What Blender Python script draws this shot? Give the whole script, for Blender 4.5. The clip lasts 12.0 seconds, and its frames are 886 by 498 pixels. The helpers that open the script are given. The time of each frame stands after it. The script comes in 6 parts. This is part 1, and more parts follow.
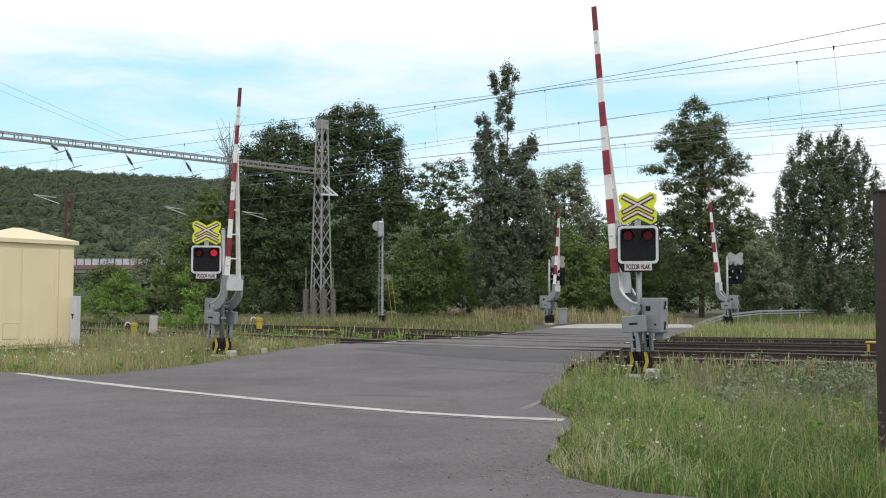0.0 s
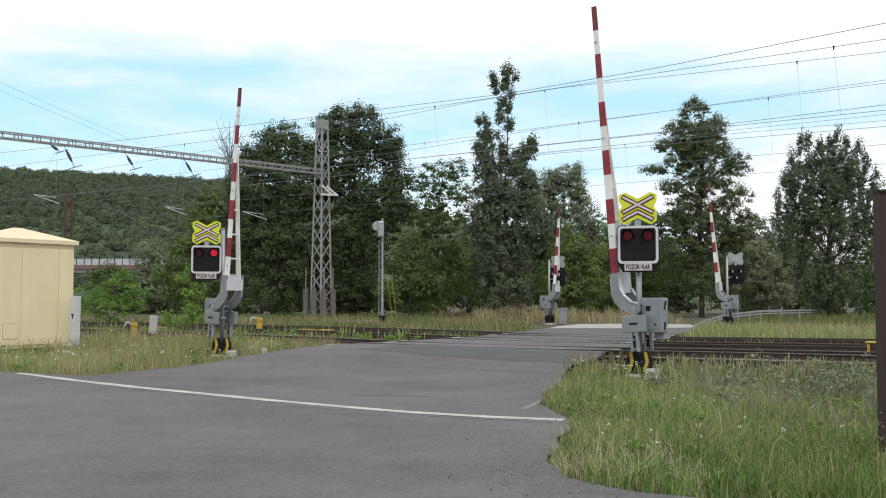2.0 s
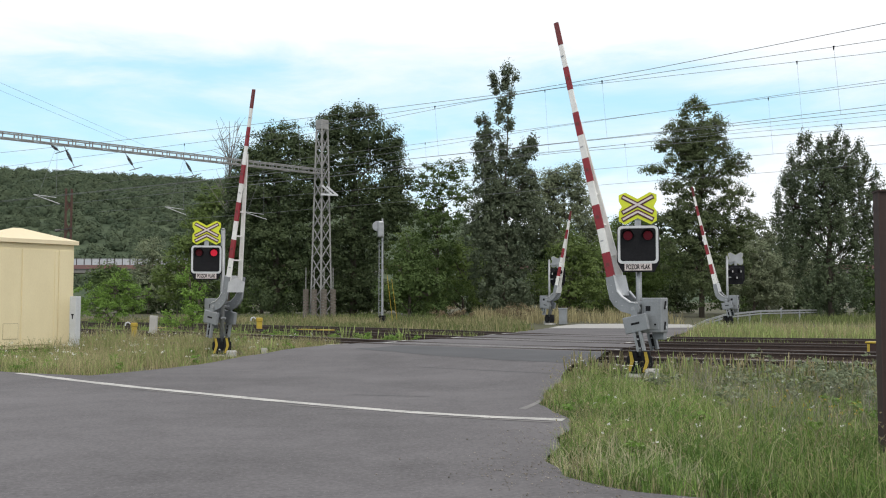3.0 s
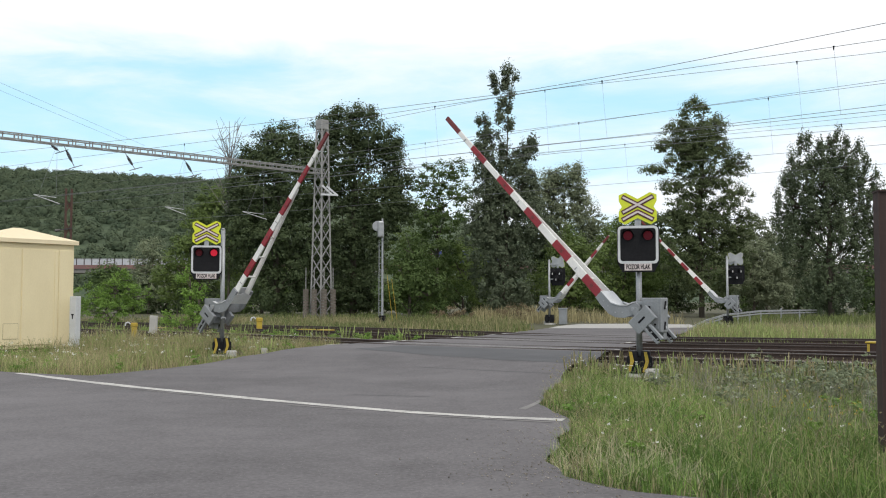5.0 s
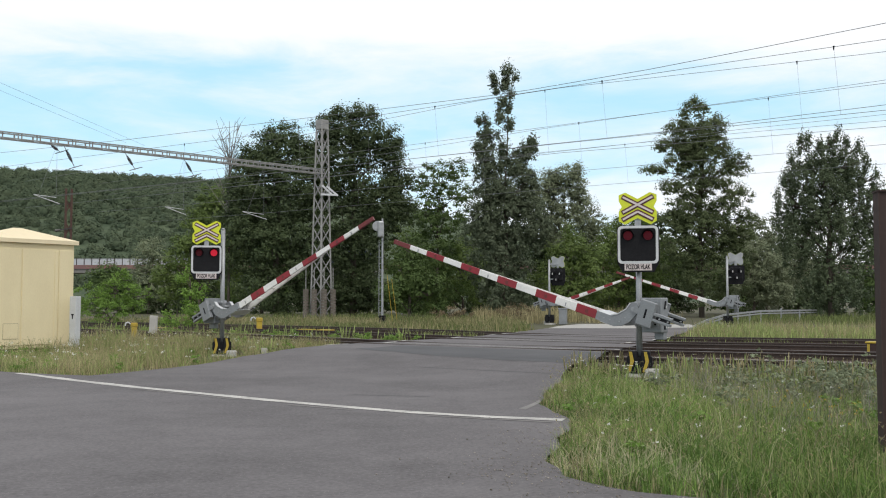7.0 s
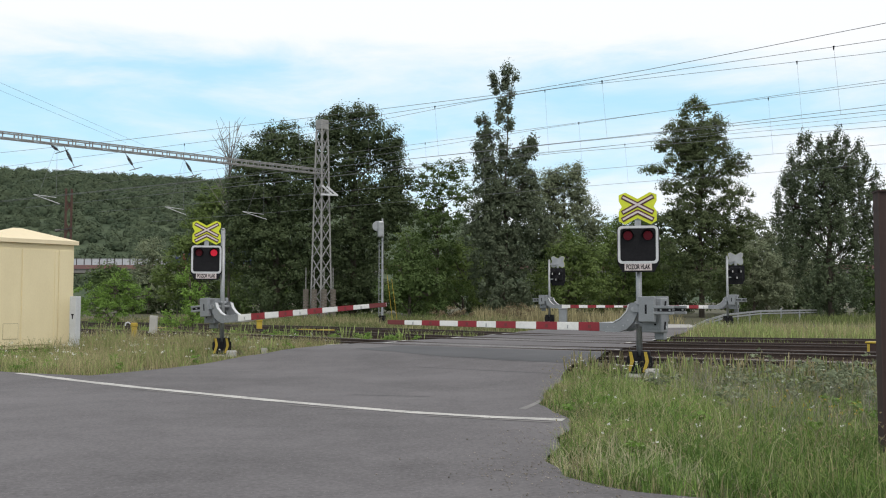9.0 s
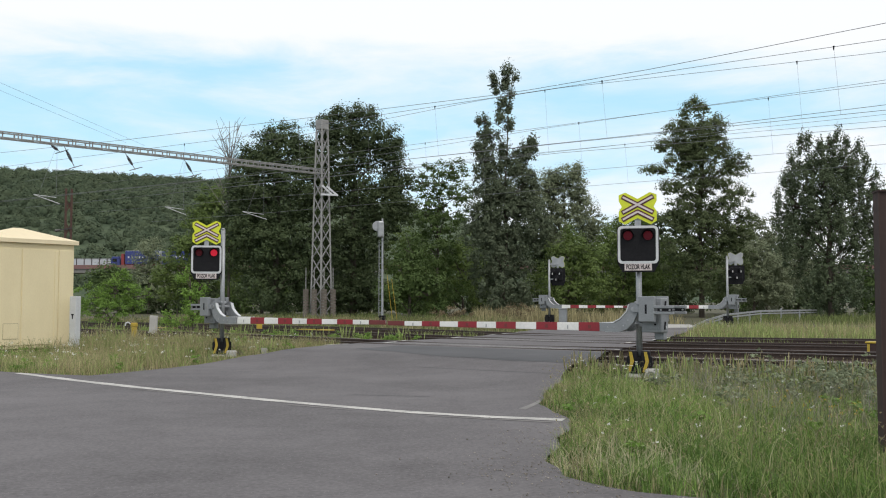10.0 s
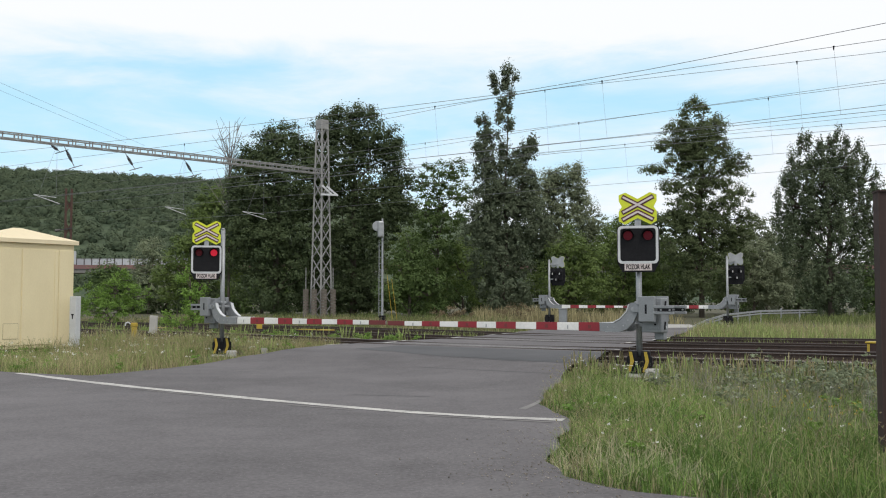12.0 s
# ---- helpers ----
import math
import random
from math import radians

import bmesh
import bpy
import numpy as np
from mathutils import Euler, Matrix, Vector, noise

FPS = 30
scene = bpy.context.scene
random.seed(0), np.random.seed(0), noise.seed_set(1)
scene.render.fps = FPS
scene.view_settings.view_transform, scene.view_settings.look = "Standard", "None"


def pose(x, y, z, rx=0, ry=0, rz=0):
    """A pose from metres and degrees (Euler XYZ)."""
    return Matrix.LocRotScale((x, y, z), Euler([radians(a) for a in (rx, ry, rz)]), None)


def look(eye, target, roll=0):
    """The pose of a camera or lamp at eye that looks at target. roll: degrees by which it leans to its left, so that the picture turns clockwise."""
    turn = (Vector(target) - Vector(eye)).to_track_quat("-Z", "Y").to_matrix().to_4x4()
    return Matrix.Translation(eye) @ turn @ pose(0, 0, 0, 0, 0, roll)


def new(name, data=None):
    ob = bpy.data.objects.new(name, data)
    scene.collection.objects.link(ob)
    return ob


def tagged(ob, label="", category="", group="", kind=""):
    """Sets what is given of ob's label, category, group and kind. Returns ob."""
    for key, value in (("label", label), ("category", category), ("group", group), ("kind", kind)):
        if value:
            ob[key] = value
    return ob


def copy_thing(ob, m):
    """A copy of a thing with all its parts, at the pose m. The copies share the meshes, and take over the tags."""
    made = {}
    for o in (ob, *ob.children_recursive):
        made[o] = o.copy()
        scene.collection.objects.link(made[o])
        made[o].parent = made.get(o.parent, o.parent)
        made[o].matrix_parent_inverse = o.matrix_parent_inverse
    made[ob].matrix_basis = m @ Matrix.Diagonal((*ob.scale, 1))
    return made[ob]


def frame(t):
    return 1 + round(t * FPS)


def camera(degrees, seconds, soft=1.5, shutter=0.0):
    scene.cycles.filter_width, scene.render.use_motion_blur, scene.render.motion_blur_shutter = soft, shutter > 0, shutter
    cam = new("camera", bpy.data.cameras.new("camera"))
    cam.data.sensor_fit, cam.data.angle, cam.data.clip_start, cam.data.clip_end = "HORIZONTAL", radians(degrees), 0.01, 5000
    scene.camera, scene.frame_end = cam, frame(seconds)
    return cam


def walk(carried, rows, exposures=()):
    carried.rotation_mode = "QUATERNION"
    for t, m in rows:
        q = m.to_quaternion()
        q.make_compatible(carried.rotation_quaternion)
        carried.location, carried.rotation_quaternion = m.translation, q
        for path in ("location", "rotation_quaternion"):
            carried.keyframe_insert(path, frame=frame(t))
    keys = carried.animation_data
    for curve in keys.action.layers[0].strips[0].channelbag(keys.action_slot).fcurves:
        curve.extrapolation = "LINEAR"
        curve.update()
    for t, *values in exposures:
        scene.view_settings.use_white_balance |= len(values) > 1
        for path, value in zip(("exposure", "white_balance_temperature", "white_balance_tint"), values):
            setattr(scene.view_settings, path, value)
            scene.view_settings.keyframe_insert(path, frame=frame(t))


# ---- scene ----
cam = camera(48.27, 12.0, soft=1.1)
EYE = (0.0, 0.0, 1.48)
CAM_POSE = look(EYE, (0.0, 100.0, 1.48 + 100.0 * 90 / 1750))
walk(cam, [(0.0, CAM_POSE), (12.0, CAM_POSE)], exposures=[(0.0, 0.06), (5.0, 0.07), (7.0, 0.01), (9.5, -0.02), (12.0, -0.04)])

# ---- light ----
SUN_EL, SUN_AZ = 52.0, 165.0      # degrees; azimuth clockwise from +y
world = bpy.data.worlds.new("sky")
scene.world = world
world.use_nodes = True


def node(nt, kind, **values):
    n = nt.nodes.new(kind)
    for key, v in values.items():
        n.inputs[key.replace("_", " ")].default_value = v
    return n


def build_sky():
    nt = world.node_tree
    nt.nodes.clear()
    out = nt.nodes.new("ShaderNodeOutputWorld")
    bg = nt.nodes.new("ShaderNodeBackground")
    sky = nt.nodes.new("ShaderNodeTexSky")
    sky.sky_type = "NISHITA"
    sky.sun_disc = False
    sky.sun_elevation, sky.sun_rotation = radians(SUN_EL), radians(SUN_AZ)
    sky.air_density, sky.dust_density, sky.ozone_density = 1.0, 0.6, 1.5
    co = nt.nodes.new("ShaderNodeTexCoord")
    sep = nt.nodes.new("ShaderNodeSeparateXYZ")
    nt.links.new(co.outputs["Generated"], sep.inputs[0])
    # stretched wispy cloud
    mp = nt.nodes.new("ShaderNodeMapping")
    mp.inputs["Scale"].default_value = (5.0, 5.0, 22.0)
    mp.inputs["Rotation"].default_value = (0.0, radians(5), 0.0)
    nt.links.new(co.outputs["Generated"], mp.inputs[0])
    nz = node(nt, "ShaderNodeTexNoise", Scale=1.0, Detail=9.0, Roughness=0.58, Distortion=0.35)
    nt.links.new(mp.outputs[0], nz.inputs["Vector"])
    # cloud cover over the elevation: veil at the skyline, clearer belt, solid deck above
    cover = nt.nodes.new("ShaderNodeValToRGB")
    el = cover.color_ramp.elements
    el[0].position, el[0].color = 0.0, (0.66, 0.66, 0.66, 1)
    el[1].position, el[1].color = 0.10, (0.56, 0.56, 0.56, 1)
    for p, v in ((0.15, 0.47), (0.19, 0.43), (0.225, 0.50), (0.25, 0.64), (0.28, 0.88), (0.6, 0.85), (1.0, 0.7)):
        e = el.new(p)
        e.color = (v, v, v, 1)
    nt.links.new(sep.outputs["Z"], cover.inputs[0])
    add = nt.nodes.new("ShaderNodeMath")
    add.operation = "ADD"
    calm = nt.nodes.new("ShaderNodeMath")
    calm.operation = "MULTIPLY_ADD"
    calm.inputs[1].default_value, calm.inputs[2].default_value = 0.62, 0.19
    nt.links.new(nz.outputs["Fac"], calm.inputs[0])
    nt.links.new(calm.outputs[0], add.inputs[0])
    nt.links.new(cover.outputs[0], add.inputs[1])
    side = node(nt, "ShaderNodeMapRange")
    side.inputs["From Min"].default_value, side.inputs["From Max"].default_value = 0.12, 0.45
    side.inputs["To Min"].default_value, side.inputs["To Max"].default_value = 0.0, 0.14
    nt.links.new(sep.outputs["X"], side.inputs["Value"])
    both = nt.nodes.new("ShaderNodeMath")
    both.operation = "ADD"
    nt.links.new(add.outputs[0], both.inputs[0])
    nt.links.new(side.outputs[0], both.inputs[1])
    rng = node(nt, "ShaderNodeMapRange")
    rng.inputs["From Min"].default_value, rng.inputs["From Max"].default_value = 0.86, 1.22
    rng.inputs["To Min"].default_value = 0.0
    rng.interpolation_type = "SMOOTHSTEP"
    nt.links.new(both.outputs[0], rng.inputs["Value"])
    veil = nt.nodes.new("ShaderNodeMix")
    veil.data_type = "RGBA"
    veil.inputs["Factor"].default_value = 0.62
    veil.inputs["B"].default_value = (6.6, 11.0, 13.2, 1)
    nt.links.new(sky.outputs[0], veil.inputs["A"])
    mul = nt.nodes.new("ShaderNodeMix")
    mul.data_type, mul.blend_type = "RGBA", "MIX"
    mul.inputs["B"].default_value = (10.0, 10.2, 10.5, 1)
    nt.links.new(rng.outputs[0], mul.inputs["Factor"])
    nt.links.new(veil.outputs["Result"], mul.inputs["A"])
    nt.links.new(mul.outputs["Result"], bg.inputs["Color"])
    bg.inputs["Strength"].default_value = 0.10
    nt.links.new(bg.outputs[0], out.inputs[0])


build_sky()
sun = new("sun", bpy.data.lights.new("sun", "SUN"))
sun.data.energy, sun.data.angle, sun.data.color = 1.3, radians(14), (1.0, 0.95, 0.88)
az, elv = radians(SUN_AZ), radians(SUN_EL)
sun_from = Vector((math.sin(az) * math.cos(elv), math.cos(az) * math.cos(elv), math.sin(elv)))
sun.matrix_world = look(sun_from * 60, (0, 0, 0))


# ---- materials ----
def material(name, base, other=None, rough=0.7, metal=0.0, scale=6.0, grain=60.0, mix=0.5, bump=0.15, dist=0.01,
             per_object=0.0, per_island=0.0, through_light=0.0, specular=0.5, stretch=(1, 1, 1)):
    """A surface with a broad stain and a fine grain between two colours."""
    m = bpy.data.materials.new(name)
    m.use_nodes = True
    nt = m.node_tree
    b = nt.nodes["Principled BSDF"]
    b.inputs["Roughness"].default_value, b.inputs["Metallic"].default_value = rough, metal
    b.inputs["Specular IOR Level"].default_value = specular
    other = other or tuple(c * 0.6 for c in base)
    co = nt.nodes.new("ShaderNodeTexCoord")
    mp = nt.nodes.new("ShaderNodeMapping")
    mp.inputs["Scale"].default_value = stretch
    nt.links.new(co.outputs["Object"], mp.inputs[0])
    broad = node(nt, "ShaderNodeTexNoise", Scale=scale, Detail=5.0, Roughness=0.6)
    fine = node(nt, "ShaderNodeTexNoise", Scale=grain, Detail=3.0, Roughness=0.7)
    for n in (broad, fine):
        nt.links.new(mp.outputs[0], n.inputs["Vector"])
    avg = nt.nodes.new("ShaderNodeMath")
    avg.operation = "MULTIPLY_ADD"
    avg.inputs[1].default_value = 0.55
    nt.links.new(broad.outputs["Fac"], avg.inputs[0])
    half = nt.nodes.new("ShaderNodeMath")
    half.operation = "MULTIPLY"
    half.inputs[1].default_value = 0.45
    nt.links.new(fine.outputs["Fac"], half.inputs[0])
    nt.links.new(half.outputs[0], avg.inputs[2])
    ramp = nt.nodes.new("ShaderNodeMapRange")
    ramp.inputs["From Min"].default_value, ramp.inputs["From Max"].default_value = mix - 0.14, mix + 0.14
    nt.links.new(avg.outputs[0], ramp.inputs["Value"])
    mixc = nt.nodes.new("ShaderNodeMix")
    mixc.data_type = "RGBA"
    mixc.inputs["A"].default_value, mixc.inputs["B"].default_value = (*base, 1), (*other, 1)
    nt.links.new(ramp.outputs[0], mixc.inputs["Factor"])
    colour = mixc.outputs["Result"]
    for amount, source in ((per_object, "ShaderNodeObjectInfo"), (per_island, "ShaderNodeNewGeometry")):
        if amount:
            src = nt.nodes.new(source)
            r = nt.nodes.new("ShaderNodeMapRange")
            r.inputs["To Min"].default_value, r.inputs["To Max"].default_value = 1 - amount, 1 + amount
            nt.links.new(src.outputs["Random" if per_object and source.endswith("Info") else "Random Per Island"], r.inputs["Value"])
            hs = node(nt, "ShaderNodeHueSaturation")
            nt.links.new(r.outputs[0], hs.inputs["Value"])
            nt.links.new(colour, hs.inputs["Color"])
            colour = hs.outputs[0]
    nt.links.new(colour, b.inputs["Base Color"])
    if bump:
        bp = nt.nodes.new("ShaderNodeBump")
        bp.inputs["Strength"].default_value, bp.inputs["Distance"].default_value = bump, dist
        nt.links.new(avg.outputs[0], bp.inputs["Height"])
        nt.links.new(bp.outputs[0], b.inputs["Normal"])
    if through_light:
        tl = nt.nodes.new("ShaderNodeBsdfTranslucent")
        nt.links.new(colour, tl.inputs["Color"])
        ms = nt.nodes.new("ShaderNodeMixShader")
        ms.inputs[0].default_value = through_light
        nt.links.new(b.outputs[0], ms.inputs[1])
        nt.links.new(tl.outputs[0], ms.inputs[2])
        nt.links.new(ms.outputs[0], nt.nodes["Material Output"].inputs["Surface"])
    return m


def glow(name, colour, strength, base):
    m = bpy.data.materials.new(name)
    m.use_nodes = True
    b = m.node_tree.nodes["Principled BSDF"]
    b.inputs["Base Color"].default_value = (*base, 1)
    b.inputs["Roughness"].default_value = 0.45
    b.inputs["Specular IOR Level"].default_value = 0.2
    b.inputs["Emission Color"].default_value = (*colour, 1)
    b.inputs["Emission Strength"].default_value = strength
    return m


def asphalt_material(name, dark, light, speck):
    """Bitumen with chippings: broad wear, hand-sized mottling and single pale stones."""
    m = bpy.data.materials.new(name)
    m.use_nodes = True
    nt = m.node_tree
    bs = nt.nodes["Principled BSDF"]
    bs.inputs["Roughness"].default_value, bs.inputs["Specular IOR Level"].default_value = 0.9, 0.3
    co = nt.nodes.new("ShaderNodeTexCoord")
    total = None
    for sc, weight, det in ((0.25, 0.34, 4.0), (2.2, 0.10, 5.0), (26.0, 0.34, 4.0)):
        nz = node(nt, "ShaderNodeTexNoise", Scale=sc, Detail=det, Roughness=0.65)
        nt.links.new(co.outputs["Object"], nz.inputs["Vector"])
        ma = nt.nodes.new("ShaderNodeMath")
        ma.operation = "MULTIPLY_ADD"
        ma.inputs[1].default_value, ma.inputs[2].default_value = weight, 0.0
        nt.links.new(nz.outputs["Fac"], ma.inputs[0])
        if total:
            nt.links.new(total, ma.inputs[2])
        total = ma.outputs[0]
    r = node(nt, "ShaderNodeMapRange")
    r.inputs["From Min"].default_value, r.inputs["From Max"].default_value = 0.28, 0.50
    nt.links.new(total, r.inputs["Value"])
    mx = nt.nodes.new("ShaderNodeMix")
    mx.data_type = "RGBA"
    mx.inputs["A"].default_value, mx.inputs["B"].default_value = (*dark, 1), (*light, 1)
    nt.links.new(r.outputs[0], mx.inputs["Factor"])
    vo = node(nt, "ShaderNodeTexVoronoi", Scale=42.0)
    nt.links.new(co.outputs["Object"], vo.inputs["Vector"])
    sp = node(nt, "ShaderNodeMapRange")
    sp.inputs["From Min"].default_value, sp.inputs["From Max"].default_value = 0.20, 0.12
    nt.links.new(vo.outputs["Distance"], sp.inputs["Value"])
    pick = node(nt, "ShaderNodeMath")
    pick.operation = "MULTIPLY"
    sep = nt.nodes.new("ShaderNodeSeparateColor")
    nt.links.new(vo.outputs["Color"], sep.inputs[0])
    gt = nt.nodes.new("ShaderNodeMath")
    gt.operation = "GREATER_THAN"
    gt.inputs[1].default_value = 0.72
    nt.links.new(sep.outputs[0], gt.inputs[0])
    nt.links.new(sp.outputs[0], pick.inputs[0])
    nt.links.new(gt.outputs[0], pick.inputs[1])
    m2 = nt.nodes.new("ShaderNodeMix")
    m2.data_type = "RGBA"
    m2.inputs["B"].default_value = (*speck, 1)
    nt.links.new(pick.outputs[0], m2.inputs["Factor"])
    nt.links.new(mx.outputs["Result"], m2.inputs["A"])
    nt.links.new(m2.outputs["Result"], bs.inputs["Base Color"])
    bp = node(nt, "ShaderNodeBump", Strength=0.35, Distance=0.006)
    nt.links.new(total, bp.inputs["Height"])
    nt.links.new(bp.outputs[0], bs.inputs["Normal"])
    return m


ASPHALT = asphalt_material("asphalt", (0.074, 0.069, 0.071), (0.172, 0.162, 0.166), (0.26, 0.25, 0.24))
ASPHALT_DARK = material("patched_asphalt", (0.085, 0.085, 0.09), (0.06, 0.06, 0.064), 0.88, scale=0.6, grain=40, bump=0.4, dist=0.006)
SANDY = material("sandy_asphalt", (0.22, 0.21, 0.20), (0.15, 0.145, 0.14), 0.9, scale=2.0, grain=30)
PAINT_LINE = material("worn_road_paint", (0.56, 0.545, 0.51), (0.27, 0.26, 0.25), 0.85, scale=2.5, grain=22, mix=0.53)
SOIL = material("soil_and_turf", (0.060, 0.068, 0.028), (0.085, 0.072, 0.044), 0.95, scale=0.5, grain=14, bump=0.6, dist=0.04)
BALLAST = material("ballast", (0.150, 0.122, 0.098), (0.040, 0.031, 0.025), 0.95, scale=2.0, grain=18, bump=1.0, dist=0.05)
RAIL = material("rusty_rail", (0.075, 0.05, 0.04), (0.045, 0.032, 0.028), 0.75, 0.3, scale=8, grain=50)
RAIL_TOP = material("polished_rail_head", (0.11, 0.10, 0.095), (0.07, 0.062, 0.058), 0.7, 0.3, scale=3, grain=20, bump=0.03)
RAIL_SHINE = material("polished_running_rail", (0.20, 0.185, 0.18), (0.12, 0.11, 0.105), 0.6, 0.4, scale=3, grain=20, bump=0.03)
SLEEPER = material("weathered_sleeper", (0.42, 0.385, 0.345), (0.20, 0.175, 0.155), 0.9, scale=2, grain=40, per_object=0.2)
GREY_PAINT = material("grey_machine_paint", (0.27, 0.285, 0.30), (0.20, 0.21, 0.22), 0.5, 0.1, scale=3, grain=30, bump=0.05)
GALV = material("galvanised_steel", (0.42, 0.43, 0.44), (0.30, 0.31, 0.32), 0.5, 0.6, scale=5, grain=40, bump=0.05)
LATTICE = material("weathered_lattice_steel", (0.36, 0.36, 0.35), (0.24, 0.235, 0.23), 0.7, 0.3, scale=3, grain=30, bump=0.05)
RUST = material("rusted_steel", (0.11, 0.06, 0.045), (0.06, 0.035, 0.03), 0.85, 0.2, scale=5, grain=40)
BROWN_PAINT = material("dark_brown_steel", (0.05, 0.028, 0.024), (0.035, 0.02, 0.018), 0.75, 0.1, scale=4, grain=40)
WHITE_BOOM = material("white_boom_paint", (0.80, 0.79, 0.76), (0.62, 0.61, 0.58), 0.45, scale=2, grain=20, mix=0.6, bump=0.03)
RED_BOOM = material("red_boom_paint", (0.30, 0.020, 0.030), (0.21, 0.018, 0.026), 0.45, scale=3, grain=25, bump=0.03)
TIP_BOOM = material("dark_boom_tip", (0.19, 0.03, 0.03), (0.12, 0.025, 0.025), 0.5, scale=3, grain=25, bump=0.03)
BLACK = material("black_plastic", (0.010, 0.010, 0.012), (0.018, 0.018, 0.02), 0.75, specular=0.15, scale=4, grain=30, bump=0.03)
YELLOW_GREEN = material("fluorescent_yellow_sheeting", (0.66, 0.72, 0.03), (0.56, 0.62, 0.03), 0.45, scale=3, grain=40, bump=0.02)
SIGN_WHITE = material("pale_sign_sheeting", (0.66, 0.58, 0.56), (0.55, 0.48, 0.47), 0.5, scale=3, grain=40, bump=0.02)
SIGN_DARK = material("dark_red_sign_edge", (0.10, 0.015, 0.02), (0.07, 0.012, 0.015), 0.5, scale=3, grain=40, bump=0.02)
FRAME_GREY = material("pale_frame_paint", (0.62, 0.63, 0.64), (0.48, 0.49, 0.50), 0.45, scale=3, grain=30, bump=0.03)
YELLOW = material("yellow_paint", (0.48, 0.34, 0.03), (0.33, 0.24, 0.03), 0.55, scale=4, grain=30, bump=0.04)
WEIGHT_STONE = material("dark_weathered_concrete", (0.19, 0.165, 0.14), (0.11, 0.095, 0.08), 0.9, scale=3, grain=30)
STONES = material("ballast_stone_faces", (0.34, 0.31, 0.28), (0.15, 0.125, 0.105), 0.9, scale=3, grain=30, bump=0, per_island=0.45)
CONCRETE = material("concrete", (0.50, 0.49, 0.46), (0.34, 0.33, 0.31), 0.9, scale=3, grain=40, bump=0.3)
CREAM = material("cream_render", (0.78, 0.68, 0.44), (0.70, 0.60, 0.38), 0.8, scale=1.2, grain=40, bump=0.08, stretch=(1, 1, 0.4))
JOINT_SHADOW = material("painted_joint_shadow", (0.36, 0.30, 0.19), (0.28, 0.23, 0.15), 0.8, scale=3, grain=30)
CREAM_ROOF = material("cream_roof", (0.78, 0.67, 0.46), (0.70, 0.60, 0.40), 0.75, scale=2, grain=40, bump=0.08)
PALE_ROAD = material("pale_far_road", (0.40, 0.39, 0.37), (0.32, 0.31, 0.29), 0.9, scale=0.4, grain=20, bump=0.2)
BARK = material("bark", (0.11, 0.09, 0.07), (0.06, 0.05, 0.04), 0.95, scale=6, grain=30, bump=0.6, dist=0.03, stretch=(1, 1, 0.2))
# the lens that is off still gets a weak added red glow
LENS_DIM = glow("faintly_glowing_red_lens", (0.5, 0.01, 0.03), 0.035, (0.06, 0.004, 0.008))
LENS_HALF = glow("half_lit_red_lens", (0.8, 0.02, 0.06), 0.05, (0.035, 0.003, 0.008))
LENS_LIT = glow("lit_red_lens", (1.0, 0.03, 0.07), 0.42, (0.3, 0.01, 0.02))
CERAMIC = material("brown_insulator", (0.04, 0.035, 0.035), (0.03, 0.025, 0.025), 0.3, scale=5, grain=30, bump=0.02)
CABLE = material("contact_wire", (0.22, 0.23, 0.24), (0.18, 0.18, 0.19), 0.6, 0.5, scale=5, grain=20, bump=0.0)


def leaf_material(name, base, other, vary=0.16):
    return material(name, base, other, 0.6, scale=0.45, grain=3.0, bump=0.0, per_island=vary, per_object=0.10, through_light=0.28, specular=0.2)


LEAF_DARK = leaf_material("dark_leaves", (0.102, 0.134, 0.060), (0.054, 0.078, 0.036))
LEAF_MID = leaf_material("green_leaves", (0.130, 0.190, 0.060), (0.070, 0.112, 0.036))
LEAF_FRESH = leaf_material("fresh_green_leaves", (0.165, 0.225, 0.066), (0.095, 0.140, 0.040))
LEAF_GREY = leaf_material("grey_green_leaves", (0.245, 0.275, 0.170), (0.155, 0.185, 0.110))
LEAF_BRIGHT = leaf_material("bright_green_leaves", (0.215, 0.345, 0.070), (0.125, 0.220, 0.045))
LEAF_POPLAR = leaf_material("poplar_leaves", (0.150, 0.180, 0.112), (0.088, 0.112, 0.066))
LEAF_LOCUST = leaf_material("locust_leaves", (0.150, 0.185, 0.085), (0.085, 0.112, 0.050))
LEAF_UPRIGHT = leaf_material("upright_tree_leaves", (0.118, 0.148, 0.082), (0.066, 0.088, 0.050))
BRUSH = leaf_material("dry_brown_brush", (0.26, 0.205, 0.125), (0.16, 0.13, 0.075), 0.3)
GRASS_GREEN = leaf_material("grass_blades", (0.240, 0.350, 0.085), (0.105, 0.175, 0.042), 0.6)
GRASS_DEEP = leaf_material("deep_green_grass", (0.130, 0.225, 0.050), (0.060, 0.115, 0.026), 0.5)
GRASS_DRY = leaf_material("dry_grass", (0.42, 0.37, 0.21), (0.26, 0.23, 0.12), 0.4)
GRASS_STRAW = leaf_material("bleached_straw", (0.58, 0.55, 0.36), (0.40, 0.36, 0.22), 0.3)
WEED_GREY = leaf_material("mauve_grey_weeds", (0.36, 0.34, 0.28), (0.22, 0.21, 0.16), 0.3)
GRASS_TALL = leaf_material("tall_pale_grass", (0.34, 0.40, 0.15), (0.20, 0.25, 0.085), 0.45)
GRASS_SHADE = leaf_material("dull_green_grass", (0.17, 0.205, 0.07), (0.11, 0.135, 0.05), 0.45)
PETAL = leaf_material("white_petals", (0.80, 0.80, 0.74), (0.68, 0.68, 0.60), 0.1)
